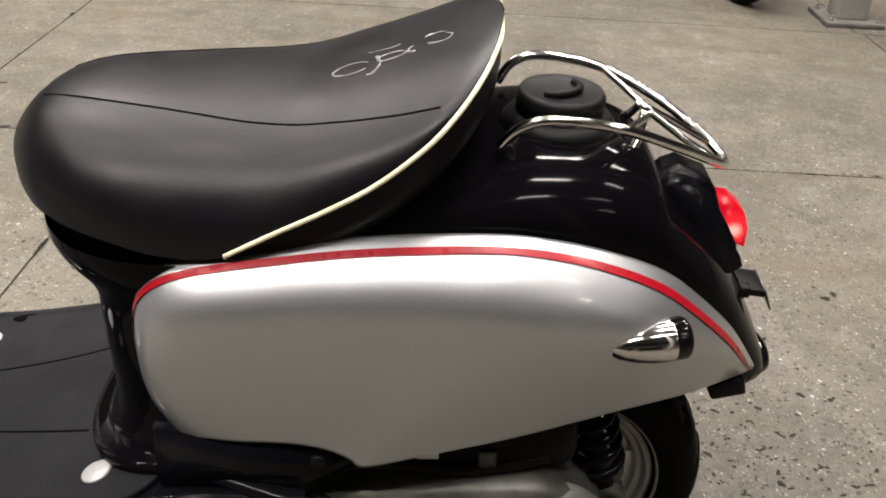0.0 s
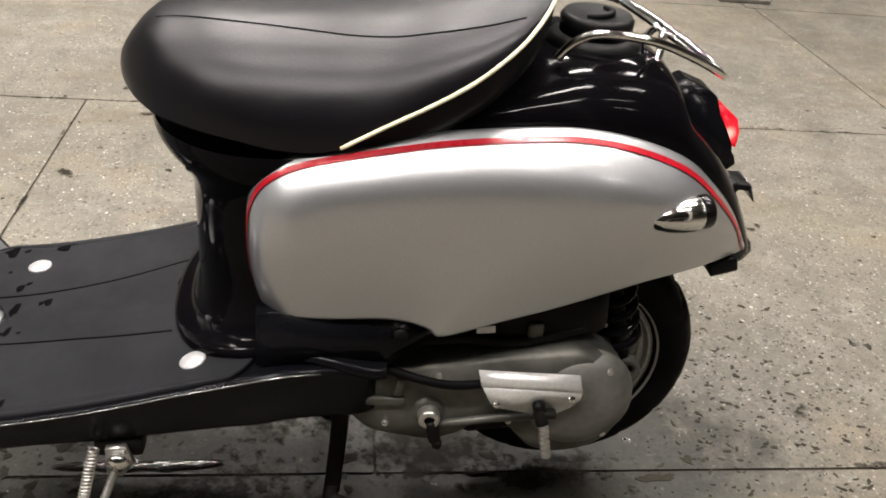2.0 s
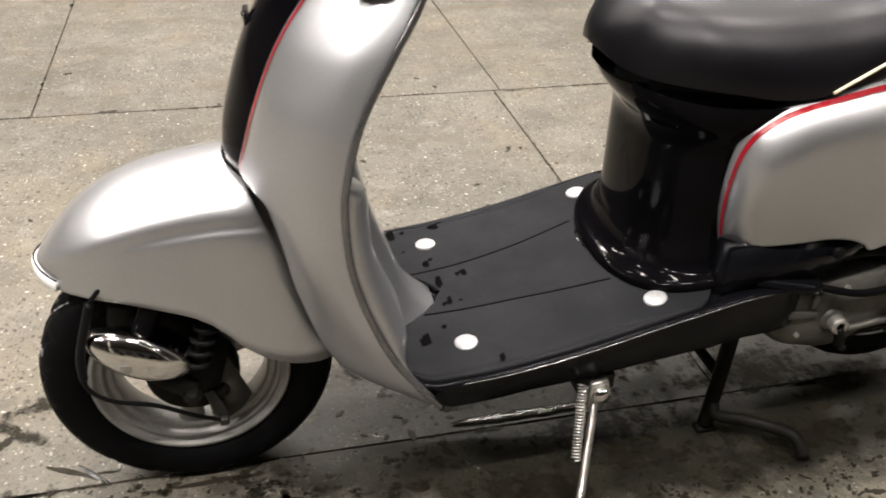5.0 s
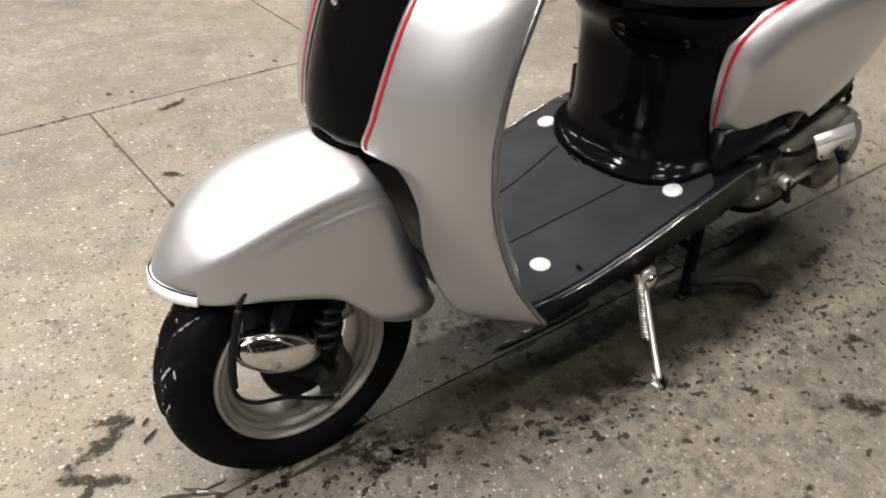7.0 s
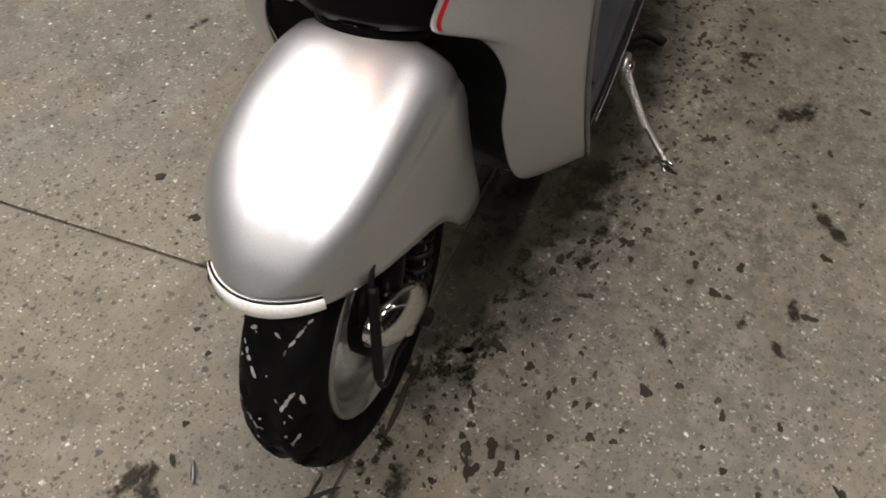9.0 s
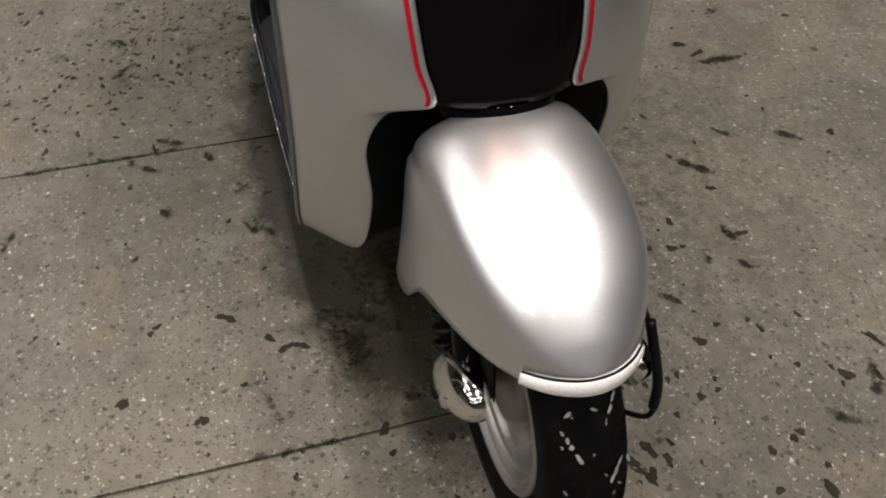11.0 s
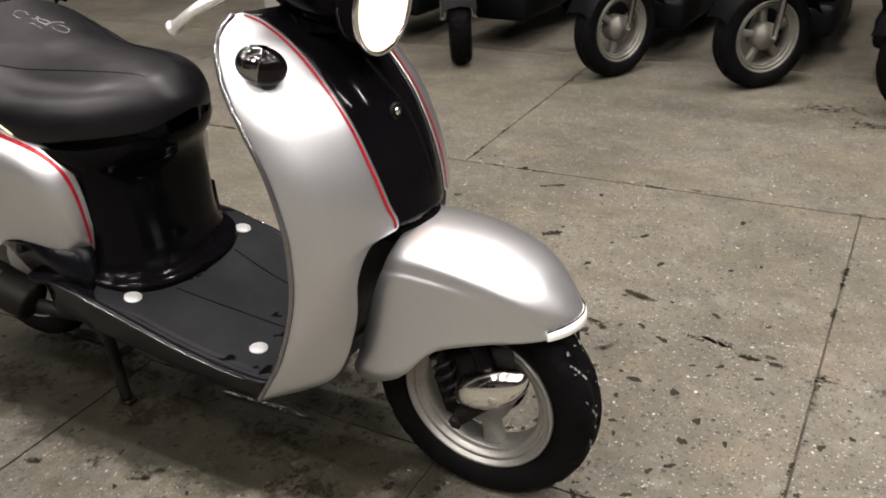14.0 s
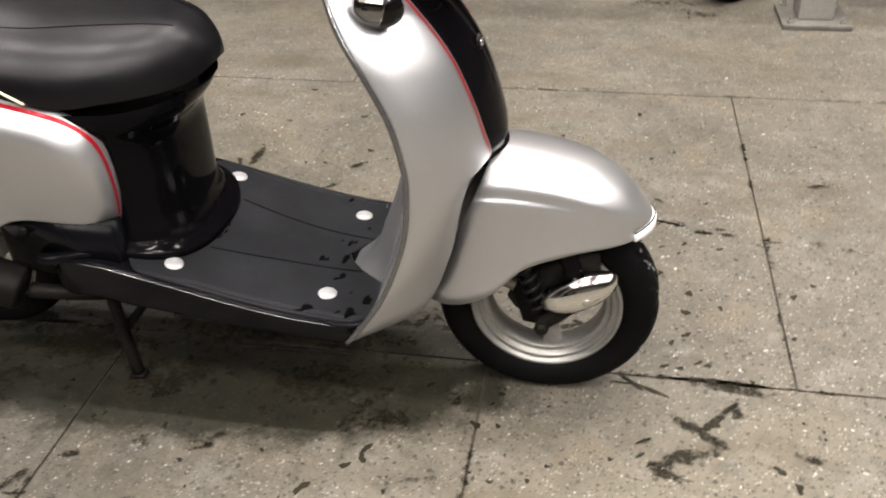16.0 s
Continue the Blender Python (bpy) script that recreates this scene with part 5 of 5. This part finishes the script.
# underbody tubes and the stands
frame_bars = part("under_frame", tube([(-0.5, -0.06, 0.225), (-0.4, -0.08, 0.205), (-0.2, -0.09, 0.23), (-0.08, -0.1, 0.28)], 0.017, 12), GRIME, scooter, "dark tubular underframe")
part("frame_tube", tube([(-0.5, 0.06, 0.225), (-0.4, 0.08, 0.205), (-0.2, 0.09, 0.23), (-0.08, 0.1, 0.28)], 0.017, 12), GRIME, frame_bars)
part("under_tray", box((0.26, 0.22, 0.02), (-0.3, 0, 0.238), 0.01, (0, -6, 0)), GRIME, frame_bars, "black underside tray")
centre = part("centre_stand", tube([(-0.02, -0.1, 0.2), (-0.026, -0.104, 0.1), (-0.034, -0.108, 0.0)], 0.0125, 12), GRIME, scooter, "black steel centre stand, down")
part("stand_leg", tube([(-0.02, 0.1, 0.2), (-0.026, 0.104, 0.1), (-0.034, 0.108, 0.0)], 0.0125, 12), GRIME, centre)
part("stand_bar", tube([(-0.024, -0.105, 0.1), (-0.024, 0.105, 0.1)], 0.009, 12, 1), GRIME, centre)
part("stand_tang", tube([(-0.03, -0.112, 0.05), (-0.028, -0.124, 0.034), (0.013, -0.14, 0.03), (0.058, -0.167, 0.028), (0.08, -0.186, 0.026), (0.083, -0.206, 0.021), (0.076, -0.228, 0.016)], 0.0105, 12), GRIME, centre, "black foot tang")
for s in S2:
    part("stand_foot", box((0.034, 0.024, 0.012), (-0.034, s * 0.108, -0.006), 0.004), GRIME, centre)
side_stand = part("side_stand", joined(tube([(-0.298, -0.2, 0.2), (-0.312, -0.228, 0.168), (-0.336, -0.276, 0.115), (-0.353, -0.308, 0.085)], 0.0055, 10), plate([(-0.312, 0.225), (-0.288, 0.228), (-0.28, 0.2), (-0.296, 0.178), (-0.314, 0.182)], -0.214, -0.202, 0.002)), DULL_CHROME, scooter, "bright steel side stand swung out")
part("stand_spring", coil((-0.325, -0.21, 0.226), (-0.345, -0.262, 0.135), 0.006, 0.0014, 24, 6), DULL_CHROME, side_stand, "steel return spring")
part("stand_pivot", lathe([(0.0, -0.222), (0.012, -0.221), (0.013, -0.214), (0.013, -0.2)], 18, "y", (-0.298, 0, 0.206), False), CHROME, side_stand, "pivot bolt")
part("stand_pad", joined(box((0.035, 0.03, 0.008), (-0.354, -0.311, 0.08), 0.003, (25, 0, 20)), tube([(-0.36, -0.3, 0.092), (-0.372, -0.306, 0.104), (-0.375, -0.318, 0.1), (-0.366, -0.324, 0.086)], 0.003, 8)), CHROME, side_stand)
part("stand_bracket", box((0.06, 0.03, 0.03), (-0.3, -0.185, 0.215), 0.005), GRIME, side_stand)


# ---- parked machines and posts at the back ----
OLD_RIM = vary(material("dull_wheel_paint", metal=0.5), (0.14, 0.135, 0.12), 0.3, 10, 120, (0.45, 0.6))
DARK = vary(material("parked_black_paint", spec=0.06), (0.003, 0.003, 0.0034), 0.3, 5, 100, (0.35, 0.5))


def parked_scooter(x, y, turn, steer, spokes):
    t = thing("parked_scooter", "dark parked scooter with a silver front wheel", "scooter", (x, y, FLOOR_Z), "parked scooters")
    t.rotation_euler = (0, 0, radians(turn))
    # local nose points to -x
    w = wheel("front_wheel", (0, 0, 0.21), 0.21, 0.05, 0.14, t, "black tyre on a dull silver cast wheel", spokes, OLD_RIM)
    w.rotation_euler = (0, 0, radians(steer))
    fk = part("fork", tube([(0.14, 0, 0.68), (0.06, 0.0, 0.5), (0.03, 0, 0.43)], 0.022, 10), DARK, t)
    turned = Matrix.Rotation(radians(steer), 4, "Z")
    for s in S2:
        part("fork_leg", tube([turned @ Vector(p) for p in ((0.05, s * 0.062, 0.5), (0.03, s * 0.072, 0.34), (0.0, s * 0.074, 0.21))], 0.014, 10), CHROME, fk, "bright fork leg")
    part("fender", grid([[turned @ Vector((0.235 * math.cos(a), yy, 0.21 + 0.235 * math.sin(a) - 3 * yy * yy)) for yy in (-0.075, -0.06, -0.03, 0, 0.03, 0.06, 0.075)] for a in [math.radians(20 + 135 * k / 16) for k in range(17)]]), DARK, t)
    # leg shield, floor, body with its seat
    rows = []
    for k in range(17):
        z = 0.25 + 0.65 * k / 16
        w = 0.1 + 0.13 * math.sin(math.pi * min(1, 0.25 + 0.62 * k / 16))
        rows.append([(0.19 + 0.05 * abs(q) ** 2 + 0.1 * ((z - 0.6) / 0.35) ** 2 * (z < 0.6) - 0.05 * (z > 0.6) * (z - 0.6), w * q, z) for q in [-1 + i / 6 for i in range(13)]])
    solid(part("leg_shield", grid(rows), DARK, t), 0.012)
    part("floorboard", box((0.44, 0.44, 0.14), (0.46, 0, 0.22), 0.03), DARK, t)
    part("engine", box((0.5, 0.36, 0.26), (0.9, 0, 0.26), 0.05), DARK, t)
    rows = []
    for k in range(17):
        f = k / 16
        xx, ww = 0.6 + 0.85 * f, (0.13 + 0.06 * math.sin(math.pi * min(1, f * 1.3))) * (1 - 0.55 * max(0, f - 0.55))
        lo, hi = 0.28 + 0.24 * f, 0.66 + 0.1 * f - 0.3 * max(0, f - 0.8)
        rows.append([(xx, ww * math.copysign(abs(math.cos(b)) ** 0.5, math.cos(b)), (lo + hi) / 2 + (hi - lo) / 2 * math.copysign(abs(math.sin(b)) ** 0.6, math.sin(b))) for b in [2 * math.pi * i / 20 for i in range(20)]])
    part("body", grid(rows, True, False, True), DARK, t)
    rows = []
    for k in range(15):
        f = k / 14
        ww, hh = 0.15 * max(0.05, math.sin(math.pi * (0.06 + 0.88 * f))) ** 0.4, 0.05 * max(0.1, math.sin(math.pi * (0.05 + 0.9 * f))) ** 0.5
        rows.append([(0.6 + 0.75 * f, ww * math.cos(b), 0.72 + 0.05 * f + hh * math.sin(b)) for b in [2 * math.pi * i / 18 for i in range(18)]])
    part("seat", grid(rows, True, False, True), LEATHER, t, "black vinyl seat")
    part("headset", joined(box((0.14, 0.2, 0.13), (0.19, 0, 0.97), 0.045), box((0.05, 0.13, 0.1), (0.12, 0, 0.96), 0.02)), DARK, t)
    part("front_panel", box((0.1, 0.17, 0.42), (0.16, 0, 0.68), 0.035, (0, 12, 0)), DARK, t)
    part("rear_wheel", tyre_bm(0.21, 0.055, False), RUBBER, t, "", True, pose(1.2, 0, 0.21))
    part("handlebar", tube([(0.24, -0.33, 1.0), (0.16, -0.1, 1.02), (0.16, 0.1, 1.02), (0.24, 0.33, 1.0)], 0.016, 10), DARK, t)
    return t


for x, y, turn, steer, sp in ((1.12, -2.54, 262, 0, 5), (0.52, -2.54, 264, 36, 5), (-0.24, -2.545, 266, -24, 3), (-0.845, -2.55, 266, -40, 5), (-1.45, -2.4, 268, -40, 5), (-2.15, -2.5, 267, -30, 3)):
    parked_scooter(x, y, turn, steer, sp)
parked_scooter(1.45, 3.2, 92, 20, 5)
parked_scooter(0.75, 3.9, 92, 10, 5)


def steel_post(x, y, turn=0):
    t = thing("steel_post", "pale grey square steel post bolted to the floor", "post", (x, y, FLOOR_Z), "steel posts")
    t.rotation_euler = (0, 0, radians(turn))
    part("shaft", box((0.13, 0.13, 5.19), (0, 0, 2.615), 0.006), POST, t)
    part("base_plate", box((0.25, 0.25, 0.02), (0, 0, 0.01), 0.003), DUSTY, t)
    for sx in S2:
        for sy in S2:
            part("anchor_bolt", lathe([(0.0, 0.045), (0.007, 0.044), (0.008, 0.03), (0.014, 0.03), (0.014, 0.02)], 6, "z", (sx * 0.095, sy * 0.095, 0), False), DULL_CHROME, t, "", False)


steel_post(-1.72, -2.17)
steel_post(1.37, -2.3, 20)
steel_post(1.87, 3.0)

# ---- floor stains ----
rng = random.Random(11)
stain_bm = bmesh.new()


def blot(x, y, r, stretch, turn):
    n = 14 if r < 0.004 else 22
    lift = rng.uniform(0.0003, 0.0011)
    ph = [rng.uniform(0, 6.28) for _ in range(3)]
    ring = []
    for k in range(n):
        a = 2 * math.pi * k / n
        d = r * (1 + 0.22 * math.sin(2 * a + ph[0]) + 0.16 * math.sin(3 * a + ph[1]) + 0.1 * math.sin(5 * a + ph[2]) + rng.uniform(-0.1, 0.1))
        u, v = d * math.cos(a) * stretch, d * math.sin(a)
        ring.append((x + u * math.cos(turn) - v * math.sin(turn), y + u * math.sin(turn) + v * math.cos(turn)))
    top = [stain_bm.verts.new((px, py, FLOOR_Z + lift)) for px, py in ring]
    low = [stain_bm.verts.new((px, py, FLOOR_Z - 0.001)) for px, py in ring]
    stain_bm.faces.new(top)
    for k in range(n):
        stain_bm.faces.new((low[k], low[(k + 1) % n], top[(k + 1) % n], top[k]))


def stain(x, y, r, stretch=1.0, turn=None):
    """A dried spill: one drop when small, a ragged string of drops when large."""
    turn = rng.uniform(0, math.pi) if turn is None else turn
    if r < 0.011:
        return blot(x, y, r, min(stretch, 1.7), turn)
    d = 0.0
    for k in range(int(14 + r * 700)):
        u, v = rng.gauss(0, 0.62 * r * stretch), rng.gauss(0, 0.42 * r)
        v += 0.5 * r * math.sin(u / (r * stretch) * 2.2)
        size = r * rng.uniform(0.08, 0.34) * (1.2 - min(1, abs(u) / (1.6 * r * stretch)))
        blot(x + u * math.cos(turn) - v * math.sin(turn), y + u * math.sin(turn) + v * math.cos(turn), max(size, 0.0015), rng.uniform(1, 2.2), turn + rng.gauss(0, 0.5))


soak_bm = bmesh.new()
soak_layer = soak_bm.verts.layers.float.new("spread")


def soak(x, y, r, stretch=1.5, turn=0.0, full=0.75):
    """A patch of soaked dirt or painted shade: one disc whose spread falls to nothing at the rim."""
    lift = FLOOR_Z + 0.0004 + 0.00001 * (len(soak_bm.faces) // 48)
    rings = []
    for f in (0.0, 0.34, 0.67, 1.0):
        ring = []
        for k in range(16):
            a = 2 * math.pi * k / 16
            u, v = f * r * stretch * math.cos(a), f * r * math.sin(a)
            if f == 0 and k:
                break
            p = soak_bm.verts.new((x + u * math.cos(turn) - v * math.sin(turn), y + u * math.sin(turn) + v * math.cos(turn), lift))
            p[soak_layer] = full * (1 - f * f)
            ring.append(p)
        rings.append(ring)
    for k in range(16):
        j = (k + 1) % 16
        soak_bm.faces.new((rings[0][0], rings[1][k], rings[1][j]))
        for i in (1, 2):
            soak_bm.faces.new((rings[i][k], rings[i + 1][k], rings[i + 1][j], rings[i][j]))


SPOTS = [(0.1, -0.81, 0.008, 2.5, -1.3), (-1.06, 0, 0.006, 9, -0.5), (-0.84, -0.06, 0.007, 9, 0), (-1.32, 0.22, 0.007, 1.6, -1.5), (-0.79, -0.64, 0.006, 3, 0.3), (0.5, -0.05, 0.008, 4.1, -0.1), (0.21, -0.1, 0.007, 4.3, 0.3), (-1.01, -0.41, 0.008, 2, -0.3), (-1.02, -0.58, 0.007, 2.3, -0.8), (-1.06, -1.25, 0.008, 1.4, 1.2), (-1.39, -0.34, 0.007, 1.4, 1.2), (-0.92, -0.18, 0.005, 3.8, 0.4), (-0.15, -0.36, 0.007, 2.1, -1), (0.55, -0.12, 0.005, 6, 0.3), (-0.96, -0.62, 0.006, 1.9, -0.8), (-1.1, -0.07, 0.005, 1.9, 0.2), (-1.17, -0.09, 0.004, 2.2, 0.5), (-0.45, -0.28, 0.008, 1.5, -1.5), (-0.46, 0.34, 0.008, 2.1, 0.8), (-0.44, -0.46, 0.007, 1.4, -0.5)]
PATCHES = [(0.06, -0.85, 0.016, 4.1, -1.5), (-1.22, -0.02, 0.016, 5.2, -0.1), (-1.12, 0.18, 0.018, 4.2, 0.4), (-0.35, -0.18, 0.032, 3.1, -0.3), (-0.58, -1, 0.017, 1.8, 0.7), (-1.16, 0.11, 0.013, 4.5, -0.6), (-0.02, -0.5, 0.026, 1.6, -0.9), (-1.2, 0.06, 0.009, 7.2, 0.9), (-0.17, -0.15, 0.021, 4.4, -0.1), (-1.09, 0.22, 0.015, 2.8, -0.3), (-0.06, 0.12, 0.032, 1.7, -0.2), (-0.29, -0.58, 0.013, 3.8, 0.6), (0.15, -0.79, 0.012, 1.7, 1.4), (-1.35, 0.15, 0.01, 2.7, -0.4), (0.31, -0.18, 0.014, 4.8, 0.2), (0.28, -0.05, 0.017, 3.4, -0.1), (0.28, -0.95, 0.011, 1.9, -0.9), (0.42, -0.99, 0.015, 1.5, -0), (-0.69, 0.96, 0.013, 2.5, -0.8), (0.14, -0.39, 0.013, 2.3, -1)]
for x, y, r, st, tn in PATCHES:
    soak(x, y, 1.55 * r, st, tn, 0.8)
    for k in range(3):
        # darker clots inside the patch
        u, v = rng.gauss(0, 0.4 * r * st), rng.gauss(0, 0.35 * r)
        blot(x + u * math.cos(tn) - v * math.sin(tn), y + u * math.sin(tn) + v * math.cos(tn), r * rng.uniform(0.08, 0.2), rng.uniform(1, 2.2), tn + rng.gauss(0, 0.4))
for x, y, r, st, tn in SPOTS:
    blot(x, y, 0.9 * r, st, tn)
    blot(x + 0.8 * r * st * math.cos(tn + 0.3), y + 0.8 * r * st * math.sin(tn + 0.3), 0.5 * r, 0.7 * st + 0.3, tn + 0.5)
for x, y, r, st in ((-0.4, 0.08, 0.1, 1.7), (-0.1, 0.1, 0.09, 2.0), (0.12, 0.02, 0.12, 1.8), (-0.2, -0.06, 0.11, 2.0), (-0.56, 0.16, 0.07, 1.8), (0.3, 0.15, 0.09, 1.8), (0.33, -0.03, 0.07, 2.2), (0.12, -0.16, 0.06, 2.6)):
    # wet ground under the scooter, its shade painted in with the dark patches
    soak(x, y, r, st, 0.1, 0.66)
for k in range(34):
    # a wet, speckled trail beside the front wheel, back to the side stand
    f = rng.random()
    x, y = -1.0 + 0.72 * f + rng.gauss(0, 0.02), -0.06 - 0.15 * f + rng.gauss(0, 0.02 + 0.035 * f)
    soak(x, y, rng.uniform(0.012, 0.034), rng.uniform(1.2, 3.2), rng.gauss(-0.2, 0.3), rng.uniform(0.45, 0.62))
    for i in range(5):
        blot(x + rng.gauss(0, 0.05), y + rng.gauss(0, 0.035), rng.choice((0.0016, 0.002, 0.003, 0.0045)), rng.uniform(1, 2.4), rng.uniform(-0.8, 0.8))
for k in range(26):
    # a rubbed tyre track leading off ahead of the front wheel
    x = rng.uniform(-1.65, -1.02)
    soak(x, -0.575 - 0.17 * (x + 1.35) + rng.gauss(0, 0.012), rng.uniform(0.008, 0.02), rng.uniform(1.5, 3), -0.17, 0.5)
for k in range(60):
    # dirt gathered along the slab joints
    x, y = rng.uniform(-2.2, 1.6), rng.choice((-1.41, -0.033, 1.412))
    soak(x, y + rng.gauss(0, 0.004), rng.uniform(0.006, 0.014), rng.uniform(6, 16), 0.0, 0.55)
for x, y0, y1 in ((-1.352, -1.41, -0.033), (-0.744, -0.033, 1.412), (0.038, -0.033, 1.412), (-1.325, 1.412, 2.8), (-0.085, -2.8, -1.41)):
    for k in range(9):
        soak(x + rng.gauss(0, 0.004), rng.uniform(y0, y1), rng.uniform(0.006, 0.014), rng.uniform(5, 12), math.pi / 2, 0.55)
for k in range(34):
    # small dark splashes near the machine
    soak(rng.gauss(-0.5, 0.6), rng.gauss(-0.1, 0.7), rng.uniform(0.011, 0.022), rng.uniform(1.3, 4.5), rng.gauss(0, 0.7), 0.75)
for k in range(60):
    # older, fainter patches all round
    soak(rng.uniform(-2.4, 2.2), rng.uniform(-2.2, 2.2), rng.uniform(0.008, 0.022), rng.uniform(1, 2.6), rng.uniform(0, 3.1), 0.5)
for k in range(26):
    soak(rng.gauss(0.0, 0.5), rng.gauss(-0.15, 0.2), rng.uniform(0.012, 0.035), rng.uniform(1, 3), rng.gauss(0.1, 0.5), 0.55)
for x, y, r in ((-1.15, -2.33, 0.12), (-1.3, -2.2, 0.09)):
    soak(x, y, r, 1.8, 0.1, 0.5)
for k in range(900):
    # fine flecks behind the rear wheel
    x, y = 0.72 + rng.gauss(0, 0.26), 0.08 + rng.gauss(0, 0.22)
    blot(x, y, rng.choice((0.001, 0.0012, 0.0014, 0.0018, 0.0022, 0.0034)), rng.uniform(1, 2.6), rng.gauss(0, 0.7))
for k in range(560):
    # dark grit washed out from under the engine
    blot(rng.gauss(0.12, 0.3), rng.gauss(-0.22, 0.1), rng.choice((0.0012, 0.0016, 0.002, 0.0026, 0.0034)), rng.uniform(1, 2.4), rng.gauss(0, 0.7))
for k in range(260):
    # and beside the muffler
    blot(rng.gauss(0.42, 0.2), rng.gauss(0.46, 0.15), rng.choice((0.0012, 0.0016, 0.0022, 0.003, 0.0045)), rng.uniform(1, 2.4), rng.gauss(0, 0.7))
for k in range(14):
    soak(rng.gauss(0.4, 0.22), rng.gauss(0.48, 0.14), rng.uniform(0.012, 0.04), rng.uniform(1.2, 3), rng.gauss(0.1, 0.5), rng.uniform(0.45, 0.6))
for k in range(420):
    # drips gather round the scooter and thin out away from it
    a, d = rng.uniform(0, 6.283), abs(rng.gauss(0, 1.0)) + 0.1
    x, y = -0.3 + 1.5 * d * math.cos(a), 1.0 * d * math.sin(a)
    stain(x, y, rng.choice((0.002, 0.0025, 0.003, 0.004, 0.005, 0.007)), rng.uniform(1, 2.0))
for k in range(120):
    x = rng.uniform(-1.2, 0.7)
    stain(x, rng.gauss(-0.28, 0.16), rng.choice((0.0025, 0.003, 0.004, 0.005, 0.006, 0.008)), rng.uniform(1, 2.6), rng.gauss(0, 0.6))
soaked = part("soaked_stains_and_shade", soak_bm, SOAK_AND_SHADE, None, "", False)
tagged(soaked, "dark wet and greasy patches soaked into the concrete, with shade painted under the scooter", "stain", "", "stuff")
stains = part("oil_stains", stain_bm, OIL, None, "", False)
tagged(stains, "dark oil drips and dirt spots on the concrete", "stain", "", "stuff")

# ---- standing water ----
def puddle(x0, x1, y, width, turn=0.0):
    """A thin ragged film of water, lens-shaped in section."""
    n, cx = 40, (x0 + x1) / 2
    rows = []
    for k in range(n + 1):
        f = k / n
        u = (x1 - x0) * (f - 0.5)
        half = width * math.sin(math.pi * f) ** 0.6 * (0.55 + 0.9 * abs(noise.noise((u * 22, y * 9, 1.7)))) + 0.0006
        mid = 0.6 * width * noise.noise((u * 11, y * 7, 4.2))
        row = []
        for q in (-1, -0.8, -0.4, 0, 0.4, 0.8, 1):
            v = mid + half * q * (1 + 0.25 * noise.noise((u * 60, q * 5, 2.0)))
            row.append((cx + u * math.cos(turn) - v * math.sin(turn), y + u * math.sin(turn) + v * math.cos(turn), FLOOR_Z + 0.0034 + 0.0006 * (1 - q * q)))
        rows.append(row)
    ob = part("puddle", grid(rows), WATER)
    return tagged(ob, "thin ragged puddle of clear water on the concrete", "puddle", "puddles")


puddle(-0.46, -0.2, -0.012, 0.012)
for x, y, length, width, turn in ((-1.055, 0.147, 0.034, 0.005, 0.5), (-1.03, -0.013, 0.075, 0.005, -0.8), (-1.05, 0.182, 0.02, 0.004, 0.7)):
    puddle(x - length / 2, x + length / 2, y, width, turn)

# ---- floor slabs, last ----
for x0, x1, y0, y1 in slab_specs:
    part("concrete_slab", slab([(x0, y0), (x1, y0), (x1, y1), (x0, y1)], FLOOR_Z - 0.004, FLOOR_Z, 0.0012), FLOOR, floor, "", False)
